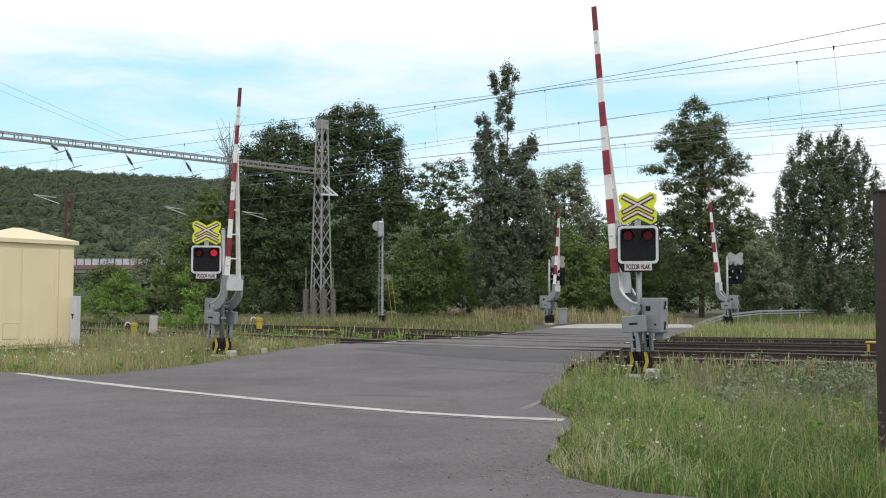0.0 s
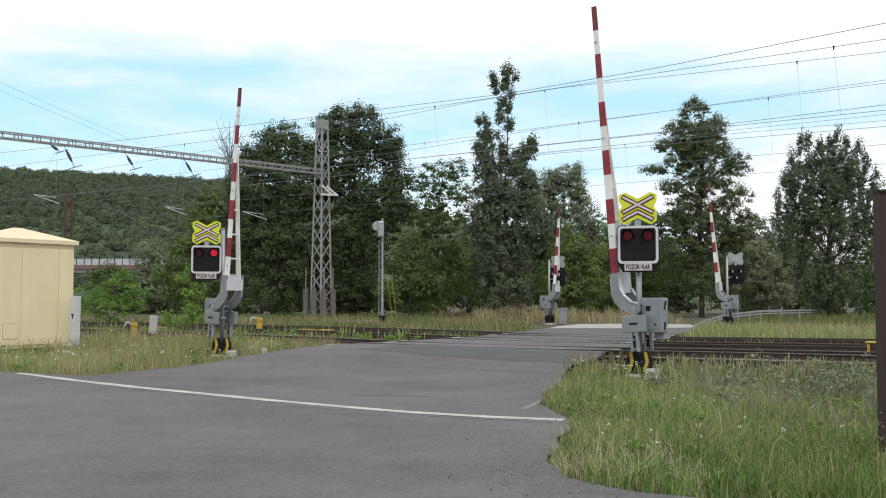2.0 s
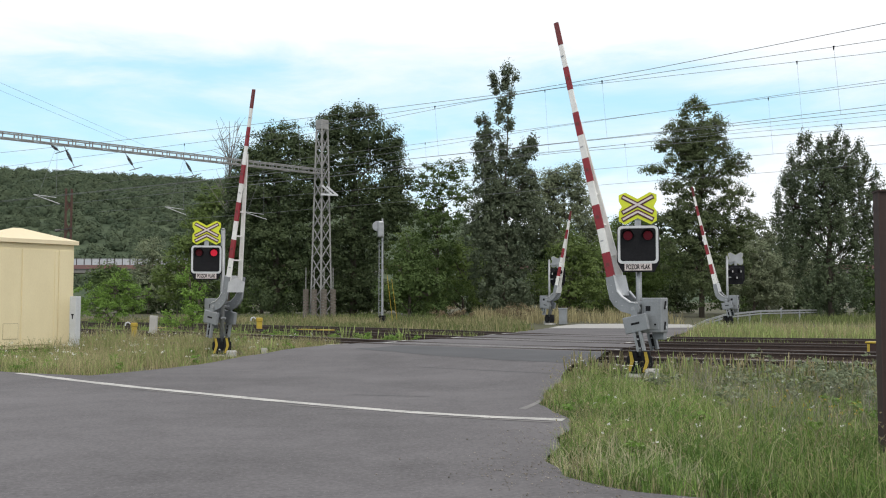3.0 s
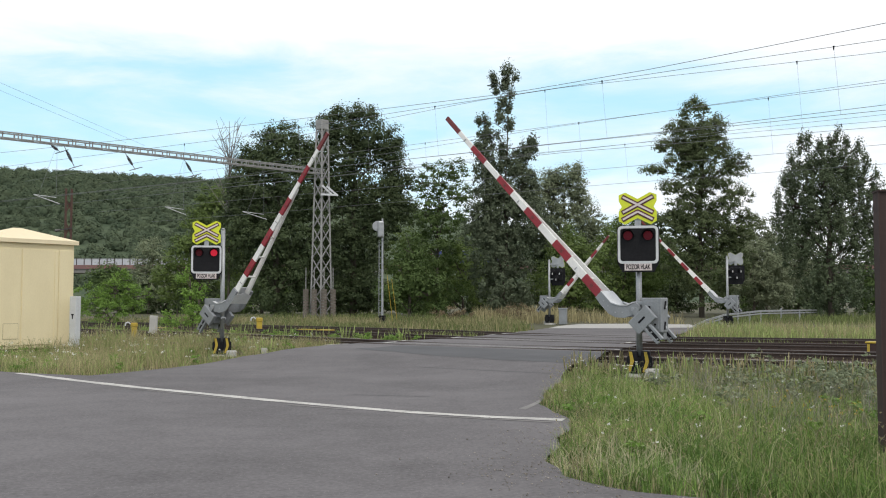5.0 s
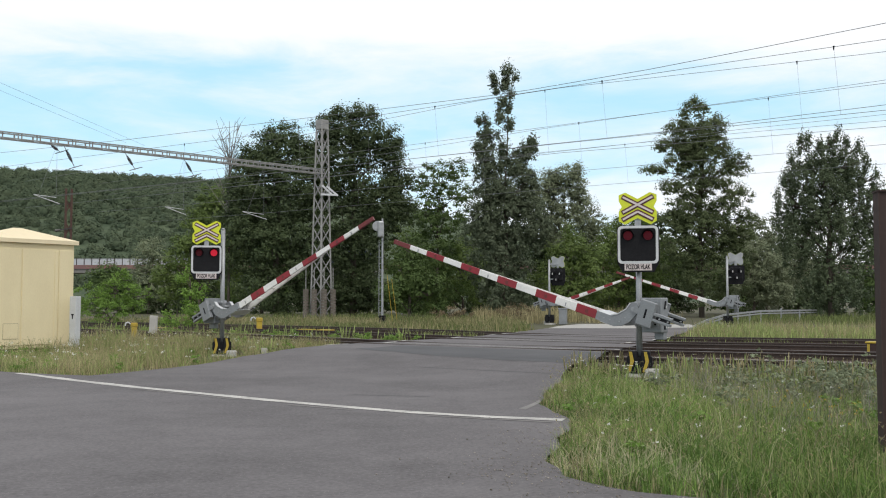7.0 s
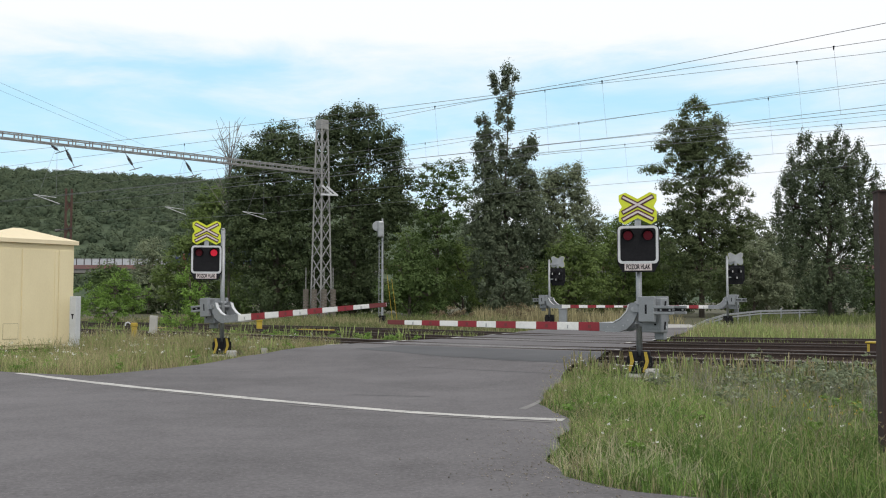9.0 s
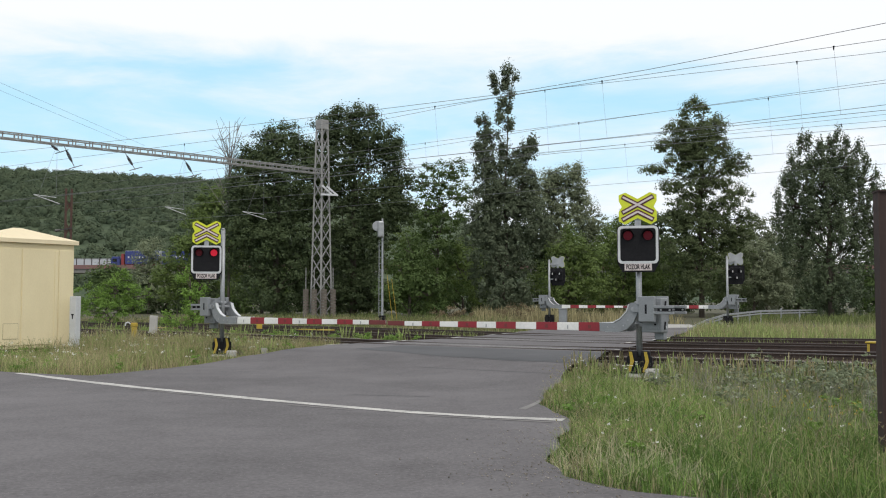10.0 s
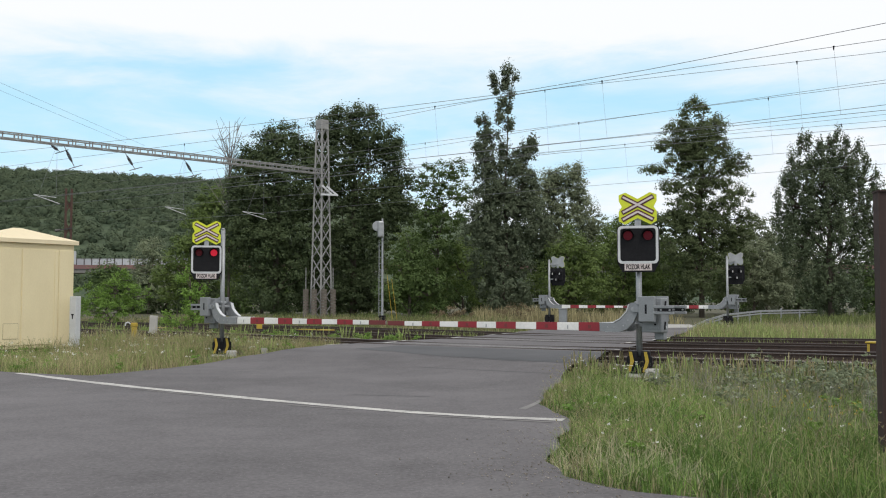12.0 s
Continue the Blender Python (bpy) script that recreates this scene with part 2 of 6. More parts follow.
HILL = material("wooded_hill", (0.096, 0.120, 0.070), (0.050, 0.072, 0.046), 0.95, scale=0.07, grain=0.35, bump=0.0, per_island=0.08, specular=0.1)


# ---- building helpers ----
def link_mesh(name, bm, mat, parent=None, label="", smooth=False):
    me = bpy.data.meshes.new(name)
    bm.to_mesh(me)
    bm.free()
    for m in (mat if isinstance(mat, (list, tuple)) else [mat]):
        me.materials.append(m)
    if smooth:
        me.polygons.foreach_set("use_smooth", [True] * len(me.polygons))
    ob = new(name, me)
    ob.parent = parent
    if label:
        tagged(ob, label)
    return ob


def part(name, bm, mat, parent, label="", smooth=False):
    return link_mesh(name, bm, mat, parent, label, smooth)


def thing(name, m, label, category, group="", kind=""):
    ob = new(name)
    ob.empty_display_size = 0.2
    ob.matrix_basis = m
    return tagged(ob, label, category, group, kind)


def box(bm, x0, x1, y0, y1, z0, z1, bevel=0.0, m=None):
    vs = [bm.verts.new((x, y, z)) for x in (x0, x1) for y in (y0, y1) for z in (z0, z1)]
    fs = [bm.faces.new([vs[i] for i in q]) for q in ((0, 1, 3, 2), (4, 6, 7, 5), (0, 4, 5, 1), (2, 3, 7, 6), (0, 2, 6, 4), (1, 5, 7, 3))]
    if bevel:
        es = list({e for f in fs for e in f.edges})
        r = bmesh.ops.bevel(bm, geom=es, offset=bevel, segments=2, affect="EDGES", profile=0.5)
        vs = list({v for f in r["faces"] for v in f.verts} | {v for v in vs if v.is_valid})
    if m:
        bmesh.ops.transform(bm, matrix=m, verts=[v for v in vs if v.is_valid])
    return bm


def rod(bm, a, b, r0, r1=None, seg=10):
    """A round bar from a to b."""
    a, b = Vector(a), Vector(b)
    r1 = r0 if r1 is None else r1
    d = b - a
    q = d.to_track_quat("Z", "Y").to_matrix().to_4x4()
    bmesh.ops.create_cone(bm, cap_ends=True, segments=seg, radius1=r0, radius2=max(r1, 1e-4), depth=d.length,
                          matrix=Matrix.Translation((a + b) / 2) @ q)
    return bm


def bar(bm, a, b, w, h):
    """A square bar from a to b."""
    a, b = Vector(a), Vector(b)
    d = b - a
    q = d.to_track_quat("X", "Z").to_matrix().to_4x4()
    box(bm, -d.length / 2, d.length / 2, -w / 2, w / 2, -h / 2, h / 2, 0, Matrix.Translation((a + b) / 2) @ q)
    return bm


def plate(bm, outline, y0, y1):
    """A plate in the xz plane between y0 and y1."""
    va = [bm.verts.new((x, y0, z)) for x, z in outline]
    vb = [bm.verts.new((x, y1, z)) for x, z in outline]
    bm.faces.new(va)
    bm.faces.new(vb[::-1])
    n = len(va)
    for i in range(n):
        bm.faces.new((va[i], vb[i], vb[(i + 1) % n], va[(i + 1) % n]))
    bmesh.ops.recalc_face_normals(bm, faces=bm.faces)
    return bm


def rounded(w, h, r, n=4, cx=0.0, cz=0.0):
    pts = []
    for sx, sz, a0 in ((1, 1, 0), (-1, 1, 90), (-1, -1, 180), (1, -1, 270)):
        for k in range(n + 1):
            a = radians(a0 + 90 * k / n)
            pts.append((cx + sx * (w / 2 - r) + r * math.cos(a), cz + sz * (h / 2 - r) + r * math.sin(a)))
    return pts


def mesh_from(name, co, faces, mat, parent=None):
    me = bpy.data.meshes.new(name)
    k = faces.shape[1]
    me.vertices.add(len(co))
    me.vertices.foreach_set("co", np.asarray(co, np.float32).ravel())
    me.loops.add(faces.size)
    me.loops.foreach_set("vertex_index", faces.astype(np.int32).ravel())
    me.polygons.add(len(faces))
    me.polygons.foreach_set("loop_start", np.arange(0, faces.size, k, dtype=np.int32))
    me.polygons.foreach_set("loop_total", np.full(len(faces), k, np.int32))
    me.update(calc_edges=True)
    me.materials.append(mat)
    ob = new(name, me)
    ob.parent = parent
    return ob


# ---- plan: u runs along the tracks, n away from the near road ----
TU, TN = Vector((0.813, -0.582, 0)), Vector((0.582, 0.813, 0))
TRACK_TURN = math.degrees(math.atan2(-0.582, 0.813))


def un(u, n, z=0.0):
    return TU * u + TN * n + Vector((0, 0, z))


def smooth_step(a, b, x):
    t = min(1.0, max(0.0, (x - a) / (b - a)))
    return t * t * (3 - 2 * t)


def ground_z(x, y):
    n = 0.582 * x + 0.813 * y
    return 0.10 * smooth_step(18.6, 20.5, n) + 0.10 * smooth_step(34, 42, n)


def road_z(x, y):
    n = 0.582 * x + 0.813 * y
    return 0.012 + 0.19 * smooth_step(15.0, 19.4, n) + 0.02 * smooth_step(34, 42, n)


# ---- ground ----
def build_ground():
    far = [60, 75, 95, 120, 160, 220, 300, 420, 600, 900, 1400, 2200, 3500]
    ys = [-f for f in far[::-1]] + [-40, -20] + [v * 1.0 for v in range(-8, 56)] + far
    xs = [-f for f in far[::-1]] + [-45] + [v * 1.0 for v in range(-36, 37)] + [45] + far
    bm = bmesh.new()
    grid = [[bm.verts.new((x, y, ground_z(x, y) - 0.04 + (0.03 * noise.noise((x * 0.6, y * 0.6, 0)) if abs(x) < 40 and y < 60 else 0)))
             for x in xs] for y in ys]
    for j in range(len(ys) - 1):
        for i in range(len(xs) - 1):
            bm.faces.new((grid[j][i], grid[j][i + 1], grid[j + 1][i + 1], grid[j + 1][i]))
    g = link_mesh("ground", bm, SOIL, smooth=True)
    return tagged(g, "grassy earth beside the roads and tracks", "ground", kind="structure")


ROAD_LEFT = [(-42.4, 43.9), (-8.6, 20.05), (-6.8, 19.3), (-5.9, 21.4), (-5.2, 23.8), (-4.2, 25.6), (-3.2, 28.2),
             (-1.9, 30.2), (0.2, 33.2), (1.7, 36.0), (3.0, 39.5), (4.9, 45.0), (7.0, 52.0)]
ROAD_RIGHT = [(12.9, 50.0), (11.3, 44.0), (9.0, 37.5), (6.9, 32.0), (5.3, 27.5), (3.6, 23.2), (2.4, 19.6), (1.35, 14.1),
              (1.6, 12.2), (0.95, 9.1), (1.05, 8.4), (1.5, 7.6), (2.4, 7.2), (30, -12.5)]


def ragged(points):
    """The same outline with crumbling edges: short steps and small offsets."""
    out = []
    for (x0, y0), (x1, y1) in zip(points, points[1:]):
        k = int(min(14, max(1, math.hypot(x1 - x0, y1 - y0) / 0.3)))
        for i in range(k):
            x, y = x0 + (x1 - x0) * i / k, y0 + (y1 - y0) * i / k
            out.append((x + 0.13 * noise.noise((x * 1.1, y * 1.1, 7)) + 0.05 * noise.noise((x * 4, y * 4, 1)),
                        y + 0.13 * noise.noise((x * 1.1, y * 1.1, 9)) + 0.05 * noise.noise((x * 4, y * 4, 3))))
    return out + [points[-1]]


ROAD_OUTLINE = ragged(ROAD_LEFT) + ragged(ROAD_RIGHT) + [(30, -40), (-60, -40)]


def inside(poly, x, y):
    hit = np.zeros(np.shape(x), bool)
    n = len(poly)
    for i in range(n):
        (x0, y0), (x1, y1) = poly[i], poly[(i + 1) % n]
        if y0 == y1:
            continue
        cross = ((y0 > y) != (y1 > y)) & (x < (x1 - x0) * (y - y0) / (y1 - y0) + x0)
        hit ^= cross
    return hit


def sheet(outline, lift, cuts):
    """A surface draped on the road's profile inside an outline."""
    bm = bmesh.new()
    bm.faces.new([bm.verts.new((x, y, 0)) for x, y in outline])
    for n in cuts:
        bmesh.ops.bisect_plane(bm, geom=bm.verts[:] + bm.edges[:] + bm.faces[:], plane_co=TN * n, plane_no=TN)
    bmesh.ops.triangulate(bm, faces=bm.faces)
    for v in bm.verts:
        v.co.z = road_z(v.co.x, v.co.y) + lift
    bmesh.ops.recalc_face_normals(bm, faces=bm.faces)
    if sum(f.normal.z for f in bm.faces) < 0:
        bmesh.ops.reverse_faces(bm, faces=bm.faces)
    return bm


CUTS = [12, 14, 15, 15.7, 16.4, 17.1, 17.8, 18.5, 19.2, 19.6, 34, 36, 38, 40, 42]


def strip(bm, a, b, width, lift, ragged=0.0):
    """A painted strip draped on the road from a to b."""
    a, b = Vector((*a, 0)), Vector((*b, 0))
    d = b - a
    side = Vector((-d.y, d.x, 0)).normalized() * width / 2
    k = max(2, int(d.length / 0.35))
    rows = []
    for i in range(k + 1):
        p = a + d * i / k
        w = 1 + ragged * noise.noise((p.x * 1.7, p.y * 1.7, 3))
        pair = []
        for s in (-1, 1):
            q = p + side * s * w
            pair.append(bm.verts.new((q.x, q.y, road_z(q.x, q.y) + lift)))
        rows.append(pair)
    for r0, r1 in zip(rows, rows[1:]):
        bm.faces.new((r0[0], r1[0], r1[1], r0[1]))


def build_road():
    r = link_mesh("road", sheet(ROAD_OUTLINE, 0.0, CUTS), ASPHALT)
    tagged(r, "grey worn asphalt road leading over the level crossing", "road", kind="structure")
    bm = bmesh.new()
    bow = [(-8.53, 19.93), (-6.70, 18.11), (-5.13, 16.68), (-3.78, 15.59), (-2.62, 14.62), (-1.44, 13.72), (-0.47, 13.03), (0.61, 12.47), (1.48, 12.18)]
    for a, q in zip(bow, bow[1:]):
        strip(bm, a, q, 0.20, 0.005, 0.35)
    tagged(link_mesh("road_edge_line", bm, PAINT_LINE), "worn white line painted across the junction mouth", "road marking", kind="structure")
    bm = bmesh.new()
    for a, q in (((-5.2, 16.45), (-3.0, 14.65)), ((-2.2, 13.95), (-1.2, 13.25)), ((-0.2, 12.6), (1.3, 11.95))):
        strip(bm, a, q, 0.06, 0.005, 0.9)
    tagged(link_mesh("worn_line_remains", bm, SANDY), "remains of an older worn line on the asphalt", "road marking", kind="structure")
    bm = sheet(ragged([(-2.3, 26.0), (-1.1, 27.9), (4.0, 24.1), (3.0, 20.3), (1.4, 21.5), (-0.4, 23.3), (-2.3, 26.0)])[:-1], 0.004, [18, 18.5, 19, 19.5, 20, 20.5, 21, 21.5, 22])
    tagged(link_mesh("asphalt_patch", bm, ASPHALT_DARK), "dark band of newer asphalt over the siding", "road patch", kind="structure")
    bm = sheet([(1.02, 13.45), (1.10, 13.30), (1.24, 13.72), (1.40, 14.25), (1.41, 14.6), (1.33, 14.3), (1.16, 13.78)], 0.004, [])
    tagged(link_mesh("pale_patch", bm, SANDY), "pale sandy patch at the road edge", "road patch", kind="structure")
    for a, q, w in (((-1.15, 29.45), (4.15, 25.15), 0.10), ((0.1, 33.9), (5.5, 29.1), 0.07)):
        bm = bmesh.new()
        strip(bm, a, q, w, 0.005, 0.3)
        tagged(link_mesh("crossing_joint", bm, PAINT_LINE), "thin pale joint across the road beside a rail", "road joint", "joints in the crossing", "structure")
    for a, q, w in (((-0.6, 20.9), (2.2, 18.9), 0.05), ((-1.4, 15.4), (-0.2, 15.1), 0.03), ((-0.9, 27.2), (3.7, 23.5), 0.05), ((0.2, 24.4), (3.4, 21.6), 0.04)):
        bm = bmesh.new()
        strip(bm, a, q, w, 0.003, 0.9)
        tagged(link_mesh("asphalt_seam", bm, ASPHALT_DARK), "thin dark seam in the asphalt", "seam", "seams in the road", "structure")
    for a, b in (((-3.35, 28.1), (-2.75, 28.9)), ((-1.75, 29.3), (-1.15, 31.4)), ((0.15, 32.6), (0.6, 34.2)), ((1.6, 35.8), (3.0, 39.3)),
                 ((4.25, 25.0), (4.5, 25.5)), ((5.2, 28.9), (5.7, 30.0)), ((6.7, 31.6), (7.9, 34.4))):
        bm = bmesh.new()
        strip(bm, a, b, 0.13, 0.005, 0.2)
        tagged(link_mesh("edge_dash", bm, PAINT_LINE), "short white edge line painted on the crossing", "road marking",
               "dashes along the crossing", "structure")


CENTRES = (20.4, 23.2, 27.4, 31.6)
build_ground()
build_road()


# ---- tracks ----


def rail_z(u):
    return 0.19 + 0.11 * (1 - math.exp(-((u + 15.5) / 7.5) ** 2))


def build_track(n0, tag):
    t = thing("railway_track", Matrix(), tag, "railway track", "tracks over the crossing", "structure")
    us = [-140, -110, -80, -60, -45] + [v * 1.5 for v in range(-24, 6)] + [14, 22, 35, 60]
    low = 0.10 if n0 < 21 else 0.0
    for off in (-0.753, 0.753):
        foot, head = bmesh.new(), bmesh.new()
        for bm, prof in ((foot, ((-0.07, -0.15), (-0.012, -0.12), (-0.012, -0.04), (-0.034, -0.032), (-0.034, -0.008),
                                 (0.034, -0.008), (0.034, -0.032), (0.012, -0.04), (0.012, -0.12), (0.07, -0.15))),
                         (head, ((-0.03, -0.008), (-0.028, 0.0), (0.028, 0.0), (0.03, -0.008)))):
            rows = []
            for u in us:
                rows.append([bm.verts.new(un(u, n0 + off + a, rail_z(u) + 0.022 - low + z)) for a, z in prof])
            for r0, r1 in zip(rows, rows[1:]):
                for i in range(len(prof) - 1):
                    bm.faces.new((r0[i], r0[i + 1], r1[i + 1], r1[i]))
            bmesh.ops.recalc_face_normals(bm, faces=bm.faces)
        rail = part("rail", foot, RAIL, t)
        part("rail_head", head, RAIL_SHINE if 22 < n0 < 25 else RAIL_TOP, rail, "worn running surface")
    if n0 > 21:
        mesh = None
        for i in range(62):
            u = -31 + 0.65 * i
            if -19.6 < u < -8.2 + (n0 - 23) * -0.45:
                continue
            if mesh is None:
                bm = bmesh.new()
                plate(bm, [(-0.13, -0.12), (0.13, -0.12), (0.10, 0.035), (-0.10, 0.035)], -1.28, 1.28)
                s = part("sleeper", bm, SLEEPER, t)
                mesh = s.data
            else:
                s = new("sleeper", mesh)
                s.parent = t
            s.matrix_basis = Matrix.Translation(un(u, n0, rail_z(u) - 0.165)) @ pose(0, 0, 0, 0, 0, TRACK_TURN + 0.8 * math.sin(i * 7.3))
    return t


def build_ballast():
    bm = bmesh.new()
    us = [-150, -100, -70, -50] + [v * 1.0 for v in range(-40, 12)] + [16, 25, 40, 70]
    ns = [18.7, 19.1, 21.8, 24.7, 25.0, 25.8, 29.2, 30.0, 33.2, 33.8]
    hs = [-0.05, 0.0, 0.0, 0.0, -0.02, 0.0, 0.0, 0.0, 0.0, -0.1]
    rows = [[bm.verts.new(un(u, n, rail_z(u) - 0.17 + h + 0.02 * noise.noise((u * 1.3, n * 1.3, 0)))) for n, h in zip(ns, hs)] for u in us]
    for (ua, r0), (ub, r1) in zip(zip(us, rows), zip(us[1:], rows[1:])):
        for i in range(len(ns) - 1):
            bm.faces.new((r0[i], r1[i], r1[i + 1], r0[i + 1]))
    bmesh.ops.recalc_face_normals(bm, faces=bm.faces)
    tagged(link_mesh("ballast_bed", bm, BALLAST), "dark stone ballast under the tracks", "ballast", kind="structure")


build_ballast()
for n0, tag in zip(CENTRES, ("rusty siding track in weeds beside the barrier", "running track with shiny rails", "running track with dark rails",
                             "far running track half hidden in grass")):
    build_track(n0, tag)


# ---- level crossing signals and barriers ----
PIVOT_Z, DROP = 1.30, 0.362


def text_mesh(body, size):
    cu = bpy.data.curves.new("writing", "FONT")
    cu.body, cu.size, cu.align_x, cu.align_y = body, size, "CENTER", "CENTER"
    cu.extrude, cu.offset = 0.001, 0.0035
    ob = new("writing", cu)
    bpy.context.view_layer.update()
    me = bpy.data.meshes.new_from_object(ob.evaluated_get(bpy.context.evaluated_depsgraph_get()))
    bpy.data.objects.remove(ob)
    return me


POZOR = text_mesh("POZOR VLAK", 0.135)
POZOR.materials.clear()
POZOR.materials.append(BLACK)
POZOR_WIDE = max(v.co.x for v in POZOR.vertices) - min(v.co.x for v in POZOR.vertices)


def build_signal(name, m, side, label, lit):
    """A flashing-light crossing signal: warning cross above a black box with two red lamps. side: sideways shift of the head."""
    s = thing(name, m, label, "crossing signal", "signals of the level crossing")
    bm = bmesh.new()
    rod(bm, (0, 0, 0.1), (0, 0, 3.42 if side else 3.1), 0.062, 0.055, 16)
    rod(bm, (0, 0, 3.42 if side else 3.1), (0, 0, 3.46 if side else 3.13), 0.06, 0.03, 16)
    rod(bm, (0, 0, 1.0), (0, 0, 1.06), 0.075, 0.075, 16)
    part("post", bm, GALV, s, "round galvanised post", True)
    # footing boxes with hazard stripes
    bm = bmesh.new()
    box(bm, -0.21, -0.03, -0.17, 0.14, 0.07, 0.50, 0.03)
    box(bm, 0.03, 0.21, -0.17, 0.14, 0.07, 0.50, 0.03)
    box(bm, -0.25, 0.25, -0.13, 0.12, 0.16, 0.40, 0.04)
    guard = part("base_guard", bm, BLACK, s, "dark base guard with yellow stripes")
    for x in (-0.17, 0.12):
        bm = bmesh.new()
        plate(bm, [(x - 0.06, 0.09), (x + 0.00, 0.09), (x + 0.07, 0.30), (x + 0.03, 0.49), (x - 0.03, 0.49), (x + 0.00, 0.30)], -0.178, -0.172)
        part("hazard_stripe", bm, YELLOW, guard, "worn yellow stripe")
    bm = bmesh.new()
    box(bm, -0.28, 0.18, -0.2, 0.3, -0.15, 0.045, 0.02)
    part("footing", bm, CONCRETE, s)
    bm = bmesh.new()
    box(bm, 0.12, 0.40, -0.46, -0.18, -0.1, 0.17, 0.04)
    part("kerb_block", bm, CONCRETE, s, "pale concrete block at the foot")
    # head
    cx, yf = side, -0.18
    bm = bmesh.new()
    plate(bm, rounded(0.74, 0.70, 0.06, 4, cx, 2.60), yf, yf + 0.05)
    plate(bm, rounded(0.83, 0.80, 0.09, 4, cx, 2.59), yf + 0.032, yf + 0.09)
    box(bm, cx - 0.3, cx + 0.3, yf + 0.05, yf + 0.16, 2.32, 2.88, 0.02)
    panel = part("light_box", bm, BLACK, s, "black backing box")
    bm = bmesh.new()
    outer, inner = rounded(0.79, 0.75, 0.085, 4, cx, 2.60), rounded(0.69, 0.65, 0.05, 4, cx, 2.60)
    for y0, y1 in ((yf - 0.012, yf + 0.03),):
        vo = [[bm.verts.new((x, y, z)) for x, z in outer] for y in (y0, y1)]
        vi = [[bm.verts.new((x, y, z)) for x, z in inner] for y in (y0, y1)]
        n = len(outer)
        for i in range(n):
            j = (i + 1) % n
            bm.faces.new((vo[0][i], vo[0][j], vi[0][j], vi[0][i]))
            bm.faces.new((vo[1][j], vo[1][i], vi[1][i], vi[1][j]))
            bm.faces.new((vo[0][j], vo[0][i], vo[1][i], vo[1][j]))
            bm.faces.new((vi[0][i], vi[0][j], vi[1][j], vi[1][i]))
    bmesh.ops.recalc_face_normals(bm, faces=bm.faces)
    part("border", bm, FRAME_GREY, panel, "pale reflective border")
    for k, x in enumerate((cx - 0.195, cx + 0.195)):
        bm = bmesh.new()
        rod(bm, (x, yf + 0.01, 2.78), (x, yf - 0.03, 2.78), 0.092, 0.085, 24)
        part("lens", bm, LENS_HALF if lit == 2 else (LENS_LIT if k == lit else LENS_DIM), panel, "round red lens")
        bm = bmesh.new()
        rows = []
        for a in range(-20, 201, 20):
            ca, sa = math.cos(radians(a)), math.sin(radians(a))
            rows.append([bm.verts.new((x + 0.125 * ca, yf - 0.005, 2.78 + 0.125 * sa)),
                         bm.verts.new((x + 0.125 * ca, yf - 0.07 - 0.13 * max(0, sa), 2.78 + 0.125 * sa))])
        for r0, r1 in zip(rows, rows[1:]):
            bm.faces.new((r0[0], r0[1], r1[1], r1[0]))
        bmesh.ops.solidify(bm, geom=bm.faces[:], thickness=0.006)
        part("hood", bm, BLACK, panel)
    bm = bmesh.new()
    rod(bm, (cx, yf + 0.01, 2.47), (cx, yf - 0.006, 2.47), 0.085, 0.08, 24)
    part("lens", bm, BLACK, panel, "dark unlit white-light lens")
    # lamp housings and their bracket behind the panel
    for x, z in ((cx - 0.195, 2.78), (cx + 0.195, 2.78), (cx, 2.47)):
        bm = bmesh.new()
        rod(bm, (x, yf + 0.15, z), (x, yf + 0.36, z), 0.125, 0.105, 18)
        rod(bm, (x, yf + 0.36, z), (x, yf + 0.41, z), 0.06, 0.05, 12)
        part("lamp_housing", bm, BLACK, panel, "round black lamp housing")
        bm = bmesh.new()
        box(bm, x - 0.02, x + 0.02, yf + 0.40, yf + 0.425, z - 0.15, z - 0.05, 0.005)
        part("latch", bm, FRAME_GREY, panel, "pale latch on a lamp housing")
    # warning board
    bm = bmesh.new()
    plate(bm, [(cx - 0.31, 2.06), (cx + 0.31, 2.06), (cx + 0.40, 2.235), (cx - 0.40, 2.235)], yf + 0.0, yf + 0.06)
    part("plate_back", bm, BLACK, s)
    bm = bmesh.new()
    box(bm, cx - 0.265, cx + 0.265, yf - 0.008, yf - 0.002, 2.09, 2.225)
    wp = part("warning_plate", bm, SIGN_WHITE, s, "pale plate reading POZOR VLAK")
    tx = new("lettering", POZOR)
    tx.parent = wp
    tx.matrix_basis = Matrix.Translation((cx, yf - 0.012, 2.157)) @ Matrix.Rotation(radians(90), 4, "X") @ Matrix.Diagonal((0.47 / POZOR_WIDE, 1, 1, 1))
    # cross board
    bm = bmesh.new()
    o = [(-0.37, 0.16), (-0.37, 0.28), (-0.24, 0.33), (0.0, 0.20), (0.24, 0.33), (0.37, 0.28), (0.37, 0.16), (0.31, 0.045), (0.37, -0.05),
         (0.37, -0.24), (0.25, -0.31), (0.0, -0.18), (-0.25, -0.31), (-0.37, -0.24), (-0.37, -0.05), (-0.31, 0.045)]
    plate(bm, [(cx + x, 3.31 + z) for x, z in o], yf - 0.0, yf + 0.02)
    bmesh.ops.triangulate(bm, faces=[f for f in bm.faces if len(f.verts) > 4])
    board = part("cross_board", bm, YELLOW_GREEN, s, "fluorescent yellow-green board")
    ends = (((-0.29, 0.24), (0.29, -0.07)), ((-0.29, -0.07), (0.29, 0.24)), ((-0.29, -0.21), (0.0, -0.055)), ((0.29, -0.21), (0.0, -0.055)))
